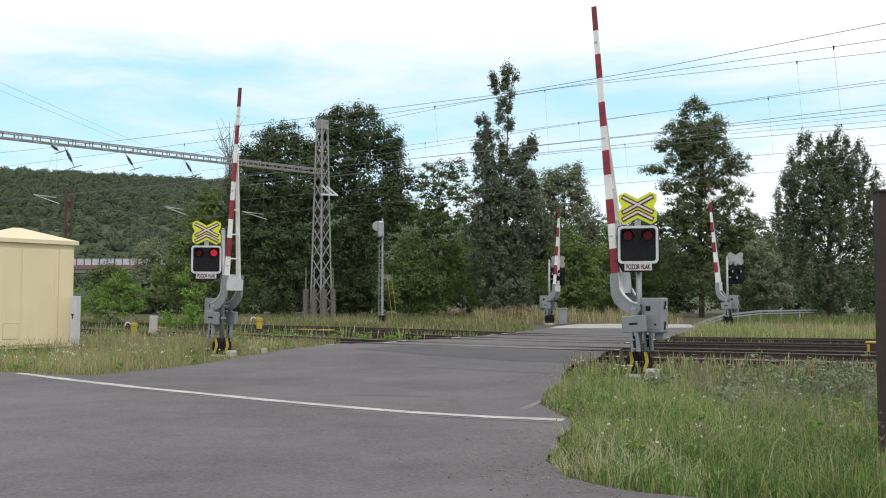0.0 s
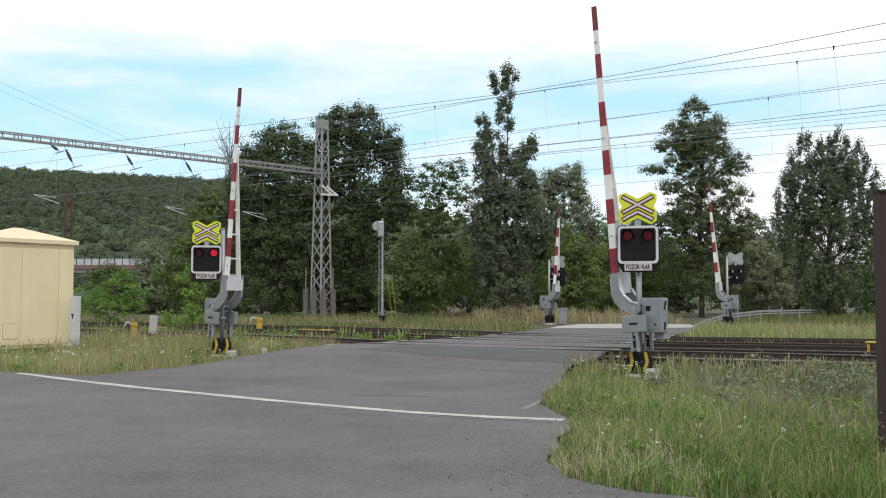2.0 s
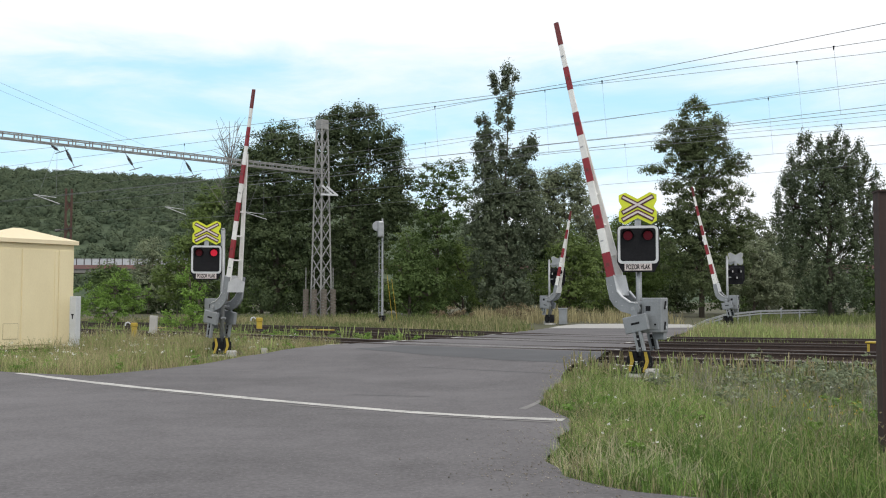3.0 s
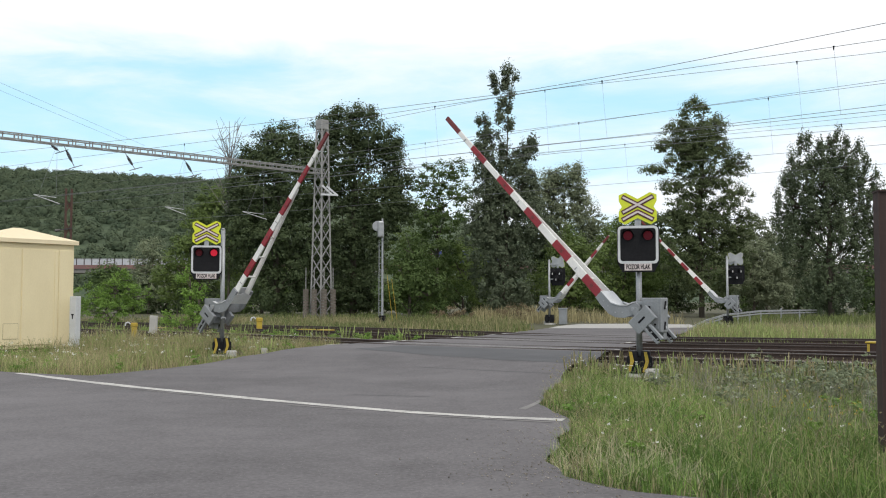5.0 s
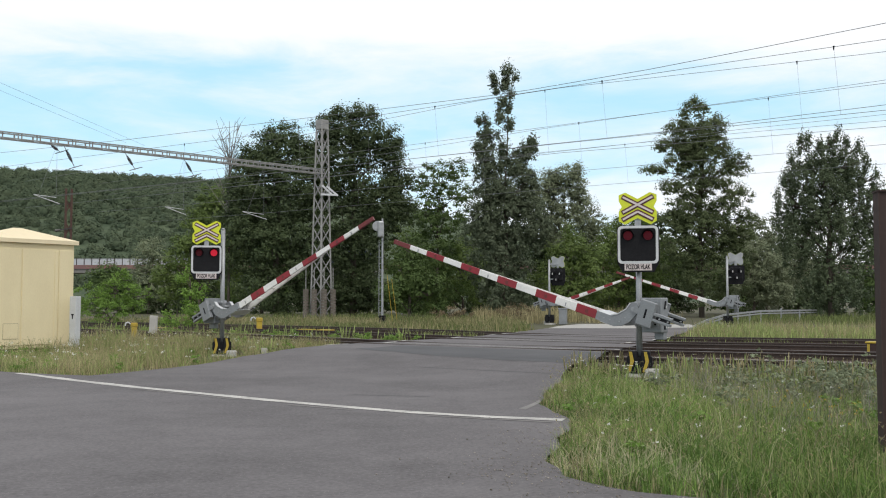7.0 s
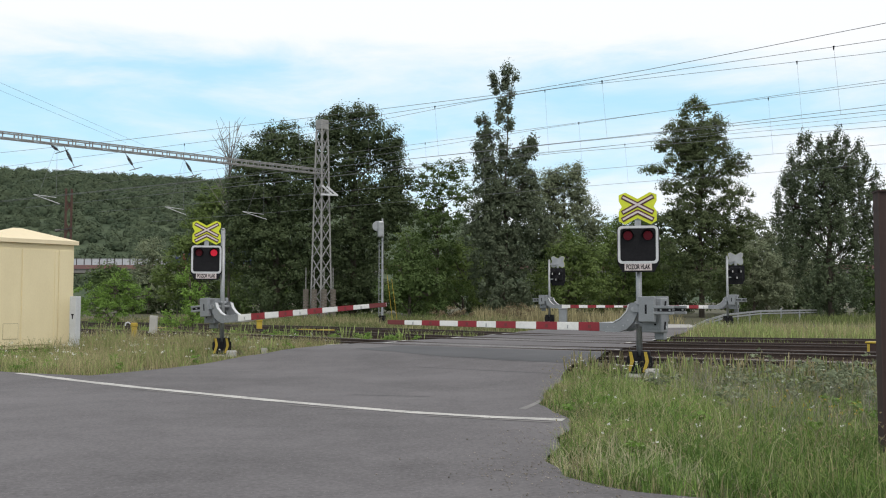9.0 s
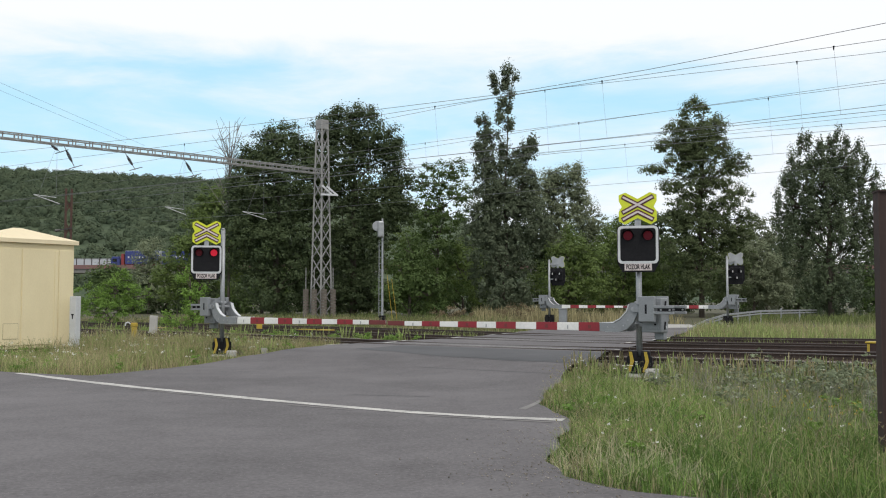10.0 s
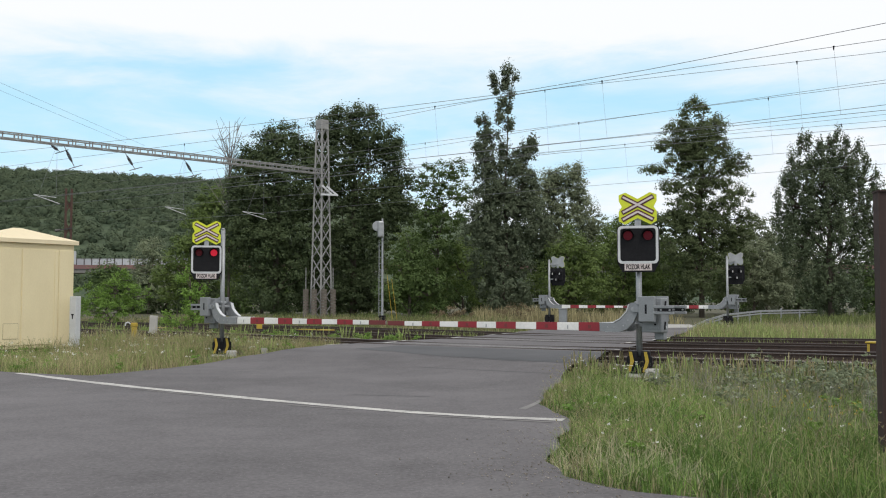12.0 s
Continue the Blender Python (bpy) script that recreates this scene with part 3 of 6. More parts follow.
    for k, ((xa, za), (xb, zb)) in enumerate(ends):
        d = Vector((xb - xa, 0, zb - za))
        w = Vector((-d.z, 0, d.x)).normalized()
        e = d.normalized() * 0.018
        for hw, y, mt, nm in ((0.047, yf - 0.006 - 0.002 * k, SIGN_DARK, "cross_edge"), (0.020, yf - 0.016 - 0.002 * k, SIGN_WHITE, "cross_arm")):
            ex = e if nm == "cross_edge" else Vector((0, 0, 0))
            a, b = Vector((cx + xa, 0, 3.31 + za)) - ex, Vector((cx + xb, 0, 3.31 + zb)) + ex
            bm = bmesh.new()
            plate(bm, [((p + w * hw * sg).x, (p + w * hw * sg).z) for p, sg in ((a, 1), (a, -1), (b, -1), (b, 1))], y, y + 0.004)
            part(nm, bm, mt, board, "dark red edge of the cross" if nm == "cross_edge" else "pale arm of the cross")
    for z in (2.4, 2.8, 3.2):
        bm = bmesh.new()
        bar(bm, (0, 0, z), (cx, yf + 0.08, z) if side else (cx, yf + 0.02, z), 0.05, 0.05)
        part("bracket", bm, GALV, s)
    bm = bmesh.new()
    box(bm, cx - 0.06, cx + 0.06, yf + 0.024, yf + 0.06, 2.85, 3.25)
    part("board_strut", bm, GALV, s)
    bm = bmesh.new()
    plate(bm, [(cx + x * 0.985, 3.31 + z * 0.985) for x, z in o], yf + 0.022, yf + 0.028)
    bmesh.ops.triangulate(bm, faces=[f for f in bm.faces if len(f.verts) > 4])
    part("board_back", bm, GALV, board, "bare grey back of the board")
    return s


def build_barrier(name, m, stripes, label, group, mirror=1, reach=0.87):
    """Drive and boom of a barrier. Local x points along the lowered boom, y away from the traffic; the boom turns about the local y axis."""
    b = thing(name, m, label, "crossing barrier", group)
    bm = bmesh.new()
    box(bm, -0.52, -0.10, -0.16, 0.18, 0.84, 1.52, 0.02)
    box(bm, -0.46, -0.16, -0.172, -0.155, 0.90, 1.46, 0.006)
    part("drive_housing", bm, GREY_PAINT, b, "grey steel drive housing")
    bm = bmesh.new()
    box(bm, -0.30, -0.20, -0.18, -0.165, 1.26, 1.36, 0.01)
    part("lock", bm, BLACK, b, "dark lock on the housing door")
    bm = bmesh.new()
    rod(bm, (-0.40, -0.17, 1.0), (-0.40, -0.19, 1.0), 0.02, 0.02, 10)
    part("door_knob", bm, BLACK, b)
    for z0, lean in ((1.30, 0.06), (0.90, 0.03)):
        bm = bmesh.new()
        bar(bm, (-0.527, -0.02, z0), (-0.527, -0.02 + lean, z0 + 0.15), 0.03, 0.03)
        part("handle", bm, BLACK, b, "dark lever handle on the housing side")
        bm = bmesh.new()
        rod(bm, (-0.515, 0.05, z0 + 0.04), (-0.54, 0.05, z0 + 0.04), 0.025, 0.025, 10)
        part("lock_boss", bm, FRAME_GREY, b)
    for z in (0.95, 1.38):
        bm = bmesh.new()
        box(bm, -0.11, 0.08, -0.09, 0.09, z, z + 0.07, 0.01)
        part("post_clamp", bm, GALV, b)
    bm = bmesh.new()
    box(bm, -0.50, -0.30, 0.0, 0.16, 0.70, 0.85, 0.015)
    part("cable_box", bm, GREY_PAINT, b)
    arm = new("boom_assembly")
    arm.empty_display_size = 0.2
    arm.parent = b
    arm.matrix_basis = Matrix.Translation((0, 0, PIVOT_Z))
    ln = stripes * 0.5

    def neck(y0, y1):
        bm = bmesh.new()
        o = [(-0.09, 0.09), (-0.03, 0.13), (0.07, 0.12), (0.12, 0.04), (0.16, -0.07), (0.28, -0.20), (0.42, -0.275), (reach, -0.277),
             (reach, -0.447), (0.30, -0.457), (0.15, -0.40), (0.01, -0.27), (-0.08, -0.09)]
        plate(bm, o, y0, y1)
        bmesh.ops.triangulate(bm, faces=[f for f in bm.faces if len(f.verts) > 4])
        return bm
    for y in (-0.30, 0.24):
        nk = part("neck_arm", neck(y, y + 0.06), GREY_PAINT, arm, "grey curved lever")
        bm = bmesh.new()
        rod(bm, (0, y - 0.02, 0), (0, y + 0.08, 0), 0.05, 0.05, 14)
        rod(bm, (0, y - 0.03, 0), (0, y + 0.09, 0), 0.022, 0.022, 6)
        part("pivot_bolt", bm, GALV, nk)
    bm = bmesh.new()
    rod(bm, (0, -0.28, 0), (0, 0.28, 0), 0.04, 0.04, 12)
    part("axle", bm, GALV, arm)
    # counterweights behind the pivot
    for y in (-0.37, 0.27):
        bm = bmesh.new()
        box(bm, -0.46, -0.13, y, y + 0.10, -0.25, 0.25, 0.015)
        wt = part("counterweight", bm, GREY_PAINT, arm, "grey counterweight plate")
        # no opening is cut: a black inlay gives the slot's inner shade
        bm = bmesh.new()
        box(bm, -0.31, -0.27, y - 0.004 if y < 0 else y + 0.096, y + 0.004 if y < 0 else y + 0.104, -0.09, 0.09)
        part("slot", bm, BLACK, wt, "slot in the plate, its inner shade drawn as a black inlay")
        for z0, z1 in ((-0.10, -0.045), (0.015, 0.07)):
            bm = bmesh.new()
            box(bm, -0.84, -0.45, y + 0.005, y + 0.095, z0, z1, 0.01)
            part("weight_bar", bm, GREY_PAINT, arm, "grey weight bar")
        # shade between the bars, put in as a solid black block
        bm = bmesh.new()
        box(bm, -0.80, -0.52, y + 0.02, y + 0.08, -0.046, 0.016)
        part("bar_filler", bm, BLACK, arm, "black block painting the shade between the weight bars")
        for x in (-0.78, -0.60):
            bm = bmesh.new()
            rod(bm, (x, y - 0.012, -0.015), (x, y + 0.112, -0.015), 0.018, 0.018, 6)
            part("bolt", bm, GALV, arm)
        bm = bmesh.new()
        bar(bm, (-0.02, y + 0.05, 0.0), (-0.2, y + 0.05, 0.0), 0.05, 0.12)
        part("weight_link", bm, GREY_PAINT, arm)
    # folded plates that clamp both boards at the root
    bm = bmesh.new()
    box(bm, reach - 0.40, reach + 0.02, -0.28, 0.27, -0.284, -0.272)
    box(bm, reach - 0.40, reach - 0.385, -0.20, 0.20, -0.40, -0.284)
    part("clamp_plate", bm, FRAME_GREY, arm, "pale folded clamp plate")
    bm = bmesh.new()
    o = [(reach - 0.40, -0.29), (reach - 0.12, -0.29), (reach - 0.02, -0.01), (reach - 0.12, 0.28), (reach - 0.40, 0.28)]
    va, vb = [bm.verts.new((x, y, -0.462)) for x, y in o], [bm.verts.new((x, y, -0.450)) for x, y in o]
    bm.faces.new(va)
    bm.faces.new(vb)
    for i in range(5):
        bm.faces.new((va[i], va[(i + 1) % 5], vb[(i + 1) % 5], vb[i]))
    bmesh.ops.recalc_face_normals(bm, faces=bm.faces)
    part("clamp_trough", bm, FRAME_GREY, arm, "pale gable-shaped plate under the boards")
    # pale flange strips along the levers and their bolts
    for y in (-0.27, 0.27):
        bm = bmesh.new()
        path = [(0.10, 0.09), (0.15, -0.05), (0.29, -0.19), (0.43, -0.262)]
        for (xa, za), (xb, zb) in zip(path, path[1:]):
            bar(bm, (xa, y, za), (xb, y, zb), 0.09, 0.02)
        part("lever_edge", bm, FRAME_GREY, arm, "pale flange along the upper edge of the lever")
        for x, z in ((0.12, -0.22), (0.22, -0.33), (0.42, -0.36), (0.56, -0.36)):
            bm = bmesh.new()
            rod(bm, (x, y - 0.04, z), (x, y + 0.04, z), 0.016, 0.016, 6)
            part("bolt", bm, GALV, arm)

    def board(l0, l1, ya, yb, ha, hb, th, lift=0.0):
        bm = bmesh.new()
        vs = []
        for l, y, h in ((l0, ya, ha), (l1, yb, hb)):
            vs.append([bm.verts.new((l, y + dy * (th + 2 * lift), -DROP + dz * (h / 2 + lift))) for dy, dz in ((-0.5, -1), (0.5, -1), (0.5, 1), (-0.5, 1))])
        for i in range(4):
            j = (i + 1) % 4
            bm.faces.new((vs[0][i], vs[0][j], vs[1][j], vs[1][i]))
        bm.faces.new(vs[0][::-1])
        bm.faces.new(vs[1])
        bmesh.ops.recalc_face_normals(bm, faces=bm.faces)
        es = [e for e in bm.edges if abs(e.verts[0].co.x - e.verts[1].co.x) > 0.05]
        bmesh.ops.bevel(bm, geom=es, offset=0.008, segments=2, affect="EDGES")
        return bm

    def height(l):
        return 0.175 + (0.095 - 0.175) * (l - reach) / ln
    front_y = -0.22
    boom = part("boom", board(reach - 0.35, reach + ln, front_y, front_y, height(reach - 0.35), height(reach + ln), 0.045), WHITE_BOOM, arm,
                "red and white striped boom")
    for i in range(stripes):
        if i % 2 == 0:
            l0, l1 = reach + ln - 0.5 * (i + 1), reach + ln - 0.5 * i
            part("red_stripe", board(l0, l1, front_y, front_y, height(l0), height(l1), 0.045, 0.003), TIP_BOOM if i == 0 else RED_BOOM, boom)
    for i in range(1, stripes):
        l = reach + ln - 0.5 * i - 0.25
        for yy in (front_y - 0.0285, front_y + 0.0285):
            bm = bmesh.new()
            if i % 2 == 0:
                box(bm, l - 0.035, l + 0.035, yy - 0.0025, yy + 0.0025, -DROP - 0.035, -DROP + 0.035)
                part("reflector", bm, TIP_BOOM, boom, "dark red reflector on a stripe")
            elif i % 4 == 1:
                box(bm, l - 0.012, l + 0.012, yy - 0.0025, yy + 0.0025, -DROP - 0.05, -DROP + 0.02)
                part("mark", bm, GALV, boom, "small grey mark on a white field")
    bm = board(reach - 0.35, reach + 3.3, 0.22, -0.17, 0.165, 0.11, 0.04)
    part("rear_boom", bm, WHITE_BOOM, arm, "plain white rear stay board")
    for l in (0.45, 1.1, 1.75, 2.4):
        yb = 0.22 + (-0.17 - 0.22) * (l + 0.35) / 3.65
        bm = bmesh.new()
        bar(bm, (reach + l, front_y, -DROP), (reach + l, yb, -DROP), 0.035, 0.035)
        part("stay", bm, WHITE_BOOM, arm)
    if mirror < 0:
        for o in b.children_recursive:
            if o.type == "MESH":
                o.data.transform(Matrix.Diagonal((1, -1, 1, 1)))
                o.data.flip_normals()
    return b, arm


def facing(x, y, z, direction):
    """A pose whose local x points along a level direction."""
    a = math.degrees(math.atan2(direction[1], direction[0]))
    return pose(x, y, z, 0, 0, a)


BARRIERS = {}


def build_crossing():
    toward_left, toward_right = (-0.813, 0.582), (0.813, -0.582)
    nr, nl = (3.90, 19.70), (-5.96, 26.75)
    fl, fr = (5.70, 53.0), (14.0, 48.7)
    build_signal("crossing_signal", pose(nr[0], nr[1], -0.03, 0, 0, -14), 0.0,
                 "grey post with yellow warning cross and two red lamps", 2)
    build_signal("crossing_signal", pose(nl[0], nl[1], -0.04, 0, 0, 12), -0.43,
                 "slim grey post with warning cross and lamps hung beside it", 1)
    far_signal = build_signal("crossing_signal", pose(fl[0], fl[1], 0.19, 0, 0, 157), -0.43,
                              "crossing signal seen from behind, grey back of the cross", -1)
    copy_thing(far_signal, pose(fr[0], fr[1], 0.19, 0, 0, 172))
    g = "barriers of the level crossing"
    # looking along the traffic the boom points left from the near post, right from the other
    BARRIERS["nr"] = build_barrier("crossing_barrier", facing(nr[0] + 0.02, nr[1] + 0.02, 0.0, toward_left), 11,
                                   "red and white double boom barrier on a grey drive", g, -1, 0.74)[1]
    BARRIERS["nl"] = build_barrier("crossing_barrier", facing(nl[0] - 0.02, nl[1] + 0.02, 0.0, toward_right), 10,
                                   "red and white double boom barrier on a grey drive with weights", g)[1]
    BARRIERS["fl"] = build_barrier("crossing_barrier", facing(fl[0], fl[1], 0.19, (0.82, -0.57)), 8,
                                   "distant red and white boom barrier beyond the tracks", g)[1]
    BARRIERS["fr"] = build_barrier("crossing_barrier", facing(fr[0], fr[1], 0.19, (-0.85, 0.53)), 10,
                                   "distant red and white boom barrier beyond the tracks", g, -1)[1]


build_crossing()


# ---- cabin, cabinets and posts beside the tracks ----
def build_cabin():
    m = Matrix.Translation(un(-24.75, 16.65, 0.0)) @ pose(0, 0, 0, 0, 0, TRACK_TURN)
    c = thing("relay_cabin", m, "small cream panelled cabin with a shallow hipped roof", "cabin")
    w, d, h = 1.7, 2.45, 3.02
    bm = bmesh.new()
    box(bm, -w, 0, -d, 0, 0.16, h, 0.02)
    part("body", bm, CREAM, c)
    bm = bmesh.new()
    box(bm, -w + 0.06, -0.06, -d + 0.06, -0.06, -0.1, 0.17)
    part("plinth", bm, BLACK, c, "dark recessed plinth")
    for y0, y1 in ((-d + 0.06, -1.62), (-1.58, -0.52), (-0.48, -0.06)):
        bm = bmesh.new()
        box(bm, -0.01, 0.022, y0, y1, 0.26, h - 0.16, 0.008)
        part("panel", bm, CREAM, c)
    # the gap's shadow is painted: a darker plate just behind the hatch
    bm = bmesh.new()
    box(bm, 0.02, 0.026, -2.11, -1.67, 0.43, 0.85)
    part("hatch_rim", bm, JOINT_SHADOW, c, "shadow in the joint round the hatch, painted as a darker plate")
    bm = bmesh.new()
    box(bm, 0.022, 0.034, -2.10, -1.68, 0.44, 0.84, 0.004)
    part("hatch", bm, CREAM, c, "small cream hatch low in the wall")
    bm = bmesh.new()
    box(bm, 0.02, 0.04, -0.62, -0.52, 0.2, h - 0.2, 0.006)
    part("corner_strip", bm, CREAM, c)
    bm = bmesh.new()
    o = 0.09
    lo = [bm.verts.new(p) for p in ((-w - o, -d - o, h), (o, -d - o, h), (o, o, h), (-w - o, o, h))]
    mid = [bm.verts.new((v.co.x, v.co.y, h + 0.11)) for v in lo]
    top = [bm.verts.new((-w / 2, -d / 2 - 0.12, h + 0.46)), bm.verts.new((-w / 2, -d / 2 + 0.12, h + 0.46))]
    bm.faces.new(lo[::-1])
    for i in range(4):
        bm.faces.new((lo[i], lo[(i + 1) % 4], mid[(i + 1) % 4], mid[i]))
    bm.faces.new((mid[0], mid[1], top[0]))
    bm.faces.new((mid[1], mid[2], top[1], top[0]))
    bm.faces.new((mid[2], mid[3], top[1]))
    bm.faces.new((mid[3], mid[0], top[0], top[1]))
    part("roof", bm, CREAM_ROOF, c, "shallow cream hipped roof")
    k = thing("marker_cabinet", Matrix.Translation((-10.25, 27.6, 0)) @ pose(0, 0, 0, 0, 0, -20), "narrow white cabinet with a black key mark beside the cabin", "cabinet")
    bm = bmesh.new()
    box(bm, -0.11, 0.11, -0.1, 0.1, -0.1, 1.58, 0.012)
    part("body", bm, FRAME_GREY, k)
    bm = bmesh.new()
    box(bm, -0.045, 0.045, -0.108, -0.102, 1.05, 1.09)
    box(bm, -0.015, 0.015, -0.110, -0.103, 0.95, 1.052)
    part("key_mark", bm, BLACK, k)


def build_point_boxes():
    def hydrant(x, y, s):
        t = thing("cable_post", pose(x, y, ground_z(x, y), 0, 0, 15), "stubby yellow cable post with a curved hose", "cable post", "yellow posts by the tracks")
        bm = bmesh.new()
        box(bm, -0.12 * s, 0.12 * s, -0.1 * s, 0.1 * s, 0.0, 0.5 * s, 0.02)
        box(bm, -0.14 * s, 0.14 * s, -0.12 * s, 0.12 * s, 0.5 * s, 0.68 * s, 0.03)
        part("body", bm, YELLOW, t)
        bm = bmesh.new()
        pts = [(-0.14, 0, 0.62), (-0.24, 0, 0.70), (-0.34, 0, 0.66), (-0.36, 0, 0.55)]
        for a, b in zip(pts, pts[1:]):
            rod(bm, [c * s for c in a], [c * s for c in b], 0.03 * s, 0.03 * s, 8)
        part("hose", bm, FRAME_GREY, t)
    hydrant(-10.9, 35.0, 0.85)
    hydrant(-7.6, 41.0, 0.95)

    def machine(p, s=1.0, h=0.30):
        t = thing("point_lantern_box", Matrix.Translation(p) @ pose(0, 0, 0, 0, 0, TRACK_TURN), "low dark track box with a yellow lid between the rails", "track box",
                  "track boxes")
        bm = bmesh.new()
        plate(bm, [(-0.17 * s, 0), (0.17 * s, 0), (0.24 * s, h), (-0.24 * s, h)], -0.18, 0.18)
        part("body", bm, BROWN_PAINT, t)
        for x in (-0.19, 0.19):
            bm = bmesh.new()
            box(bm, (x - 0.03) * s, (x + 0.03) * s, -0.19, -0.182, 0.02, h - 0.02)
            part("stripe", bm, YELLOW, t)
        bm = bmesh.new()
        box(bm, -0.27 * s, 0.27 * s, -0.2, 0.2, h, h + 0.04, 0.012)
        part("lid", bm, YELLOW, t)
    machine(un(-5.35, 25.4, 0.14))
    for u, n in ((-27.9, 29.5), (-26.8, 29.4), (-34.6, 27.6), (-33.8, 27.3)):
        machine(un(u, n, 0.12), 1.15, 0.14)
    t = thing("marker_post", pose(-10.3, 35.2, 0.0, 0, 2, -8), "short weathered white marker post in the weeds", "post")
    bm = bmesh.new()
    box(bm, -0.14, 0.14, -0.06, 0.06, -0.1, 0.92, 0.02)
    part("body", bm, CONCRETE, t)
    t = thing("marker_stone", pose(-4.7, 26.1, 0.0, 0, 0, 12), "small grey stone block at the asphalt edge", "stone")
    bm = bmesh.new()
    box(bm, -0.08, 0.08, -0.07, 0.07, -0.05, 0.22, 0.02)
    part("body", bm, CONCRETE, t)


def build_posts():
    # brown steel post close to the eye
    t = thing("steel_post", pose(4.245, 9.45, -0.05, 0, 0.0, -8), "dark brown steel post standing in tall grass", "post")
    bm = bmesh.new()
    box(bm, -0.09, -0.075, -0.09, 0.09, 0, 2.56)
    box(bm, 0.075, 0.09, -0.09, 0.09, 0, 2.56)
    box(bm, -0.075, 0.075, -0.075, -0.06, 0, 2.558)
    part("profile", bm, BROWN_PAINT, t)
    bm = bmesh.new()
    box(bm, -0.1, 0.1, -0.1, 0.1, 2.56, 2.575)
    part("cap", bm, BROWN_PAINT, t)
    # rusty mast behind the cabin
    t = thing("rusty_mast", pose(-17.1, 45, 0.0, 0, 0, 25), "rust-brown lattice mast behind the cabin", "mast")
    for sx in (-1, 1):
        bm = bmesh.new()
        box(bm, sx * 0.12 - 0.045, sx * 0.12 + 0.045, -0.09, 0.09, 0, 6.55)
        part("leg", bm, RUST, t)
    for i in range(12):
        bm = bmesh.new()
        z = 0.3 + i * 0.52
        bar(bm, (-0.1, -0.05 + 0.002 * i, z), (0.1, -0.05 + 0.002 * i, z + 0.45 * (-1) ** i), 0.02, 0.06)
        part("lacing", bm, RUST, t)
    bm = bmesh.new()
    bar(bm, (-0.6, -0.1, 4.6), (0.15, -0.1, 4.75), 0.04, 0.05)
    rod(bm, (-0.55, -0.1, 4.6), (-0.35, -0.1, 4.64), 0.07, 0.05, 8)
    part("arm", bm, CERAMIC, t)
    # light signal
    t = thing("railway_signal", pose(-3.25, 53, 0.1, 0, 0, 10), "slender grey railway light signal seen from behind", "signal")
    bm = bmesh.new()
    rod(bm, (0, 0, 0), (0, 0, 3.0), 0.065, 0.06, 12)
    rod(bm, (0, 0, 3.0), (0, 0, 5.75), 0.055, 0.05, 12)
    part("mast", bm, GALV, t)
    bm = bmesh.new()
    rod(bm, (-0.28, 0.06, 5.33), (-0.28, -0.12, 5.33), 0.27, 0.27, 22)
    box(bm, -0.28, 0.06, -0.26, -0.06, 4.72, 5.6, 0.08)
    part("lamp_head", bm, GALV, t, "grey round-backed lamp head")
    bm = bmesh.new()
    box(bm, -0.17, 0.17, -0.14, 0.14, 0.0, 0.55, 0.03)
    part("base_box", bm, BLACK, t)
    bm = bmesh.new()
    for z in range(12):
        bar(bm, (-0.16, 0.1, 0.7 + z * 0.33), (-0.02, 0.1, 0.7 + z * 0.33), 0.02, 0.02)
    bar(bm, (-0.17, 0.1, 0.5), (-0.17, 0.1, 4.6), 0.03, 0.03)
    part("ladder", bm, GALV, t)
    for x0, x1 in ((0.25, 0.9), (0.5, 1.1)):
        bm = bmesh.new()
        rod(bm, (x0, 0, 3.0 - x0), (x0 + 0.35, 0.1, 0.0), 0.014, 0.014, 8)
        part("cable_guard", bm, YELLOW, t, "pale yellow cable guard")


# ---- catenary gantry and wires ----
GANTRY_U = -44.9


def lattice_tower(height, base, top):
    t = thing("gantry_tower", Matrix(), "grey lattice steel tower carrying a catenary beam", "lattice tower", "gantry towers")

    def corner(z, sx, sy):
        w = base + (top - base) * min(1.0, z / height)
        return Vector((sx * w / 2, sy * w / 2, z))
    for sx in (-1, 1):
        for sy in (-1, 1):
            bm = bmesh.new()
            bar(bm, corner(0, sx, sy), corner(height, sx, sy), 0.10, 0.10)
            part("leg", bm, LATTICE, t)
    n = 13
    for face in range(4):
        c0, c1 = [((-1, -1), (1, -1)), ((1, -1), (1, 1)), ((1, 1), (-1, 1)), ((-1, 1), (-1, -1))][face]
        for i in range(n):
            z0, z1 = height * i / n, height * (i + 1) / n
            for a, q, w in ((c0, c1, 0.05), (c1, c0, 0.045)):
                bm = bmesh.new()
                bar(bm, corner(z0, *a), corner(z1, *q), w, w)
                part("brace", bm, LATTICE, t)
    bm = bmesh.new()
    box(bm, -top * 0.62, top * 0.62, -top * 0.62, top * 0.62, height - 0.55, height + 0.12, 0.05)
    part("head_plate", bm, LATTICE, t)
    return t


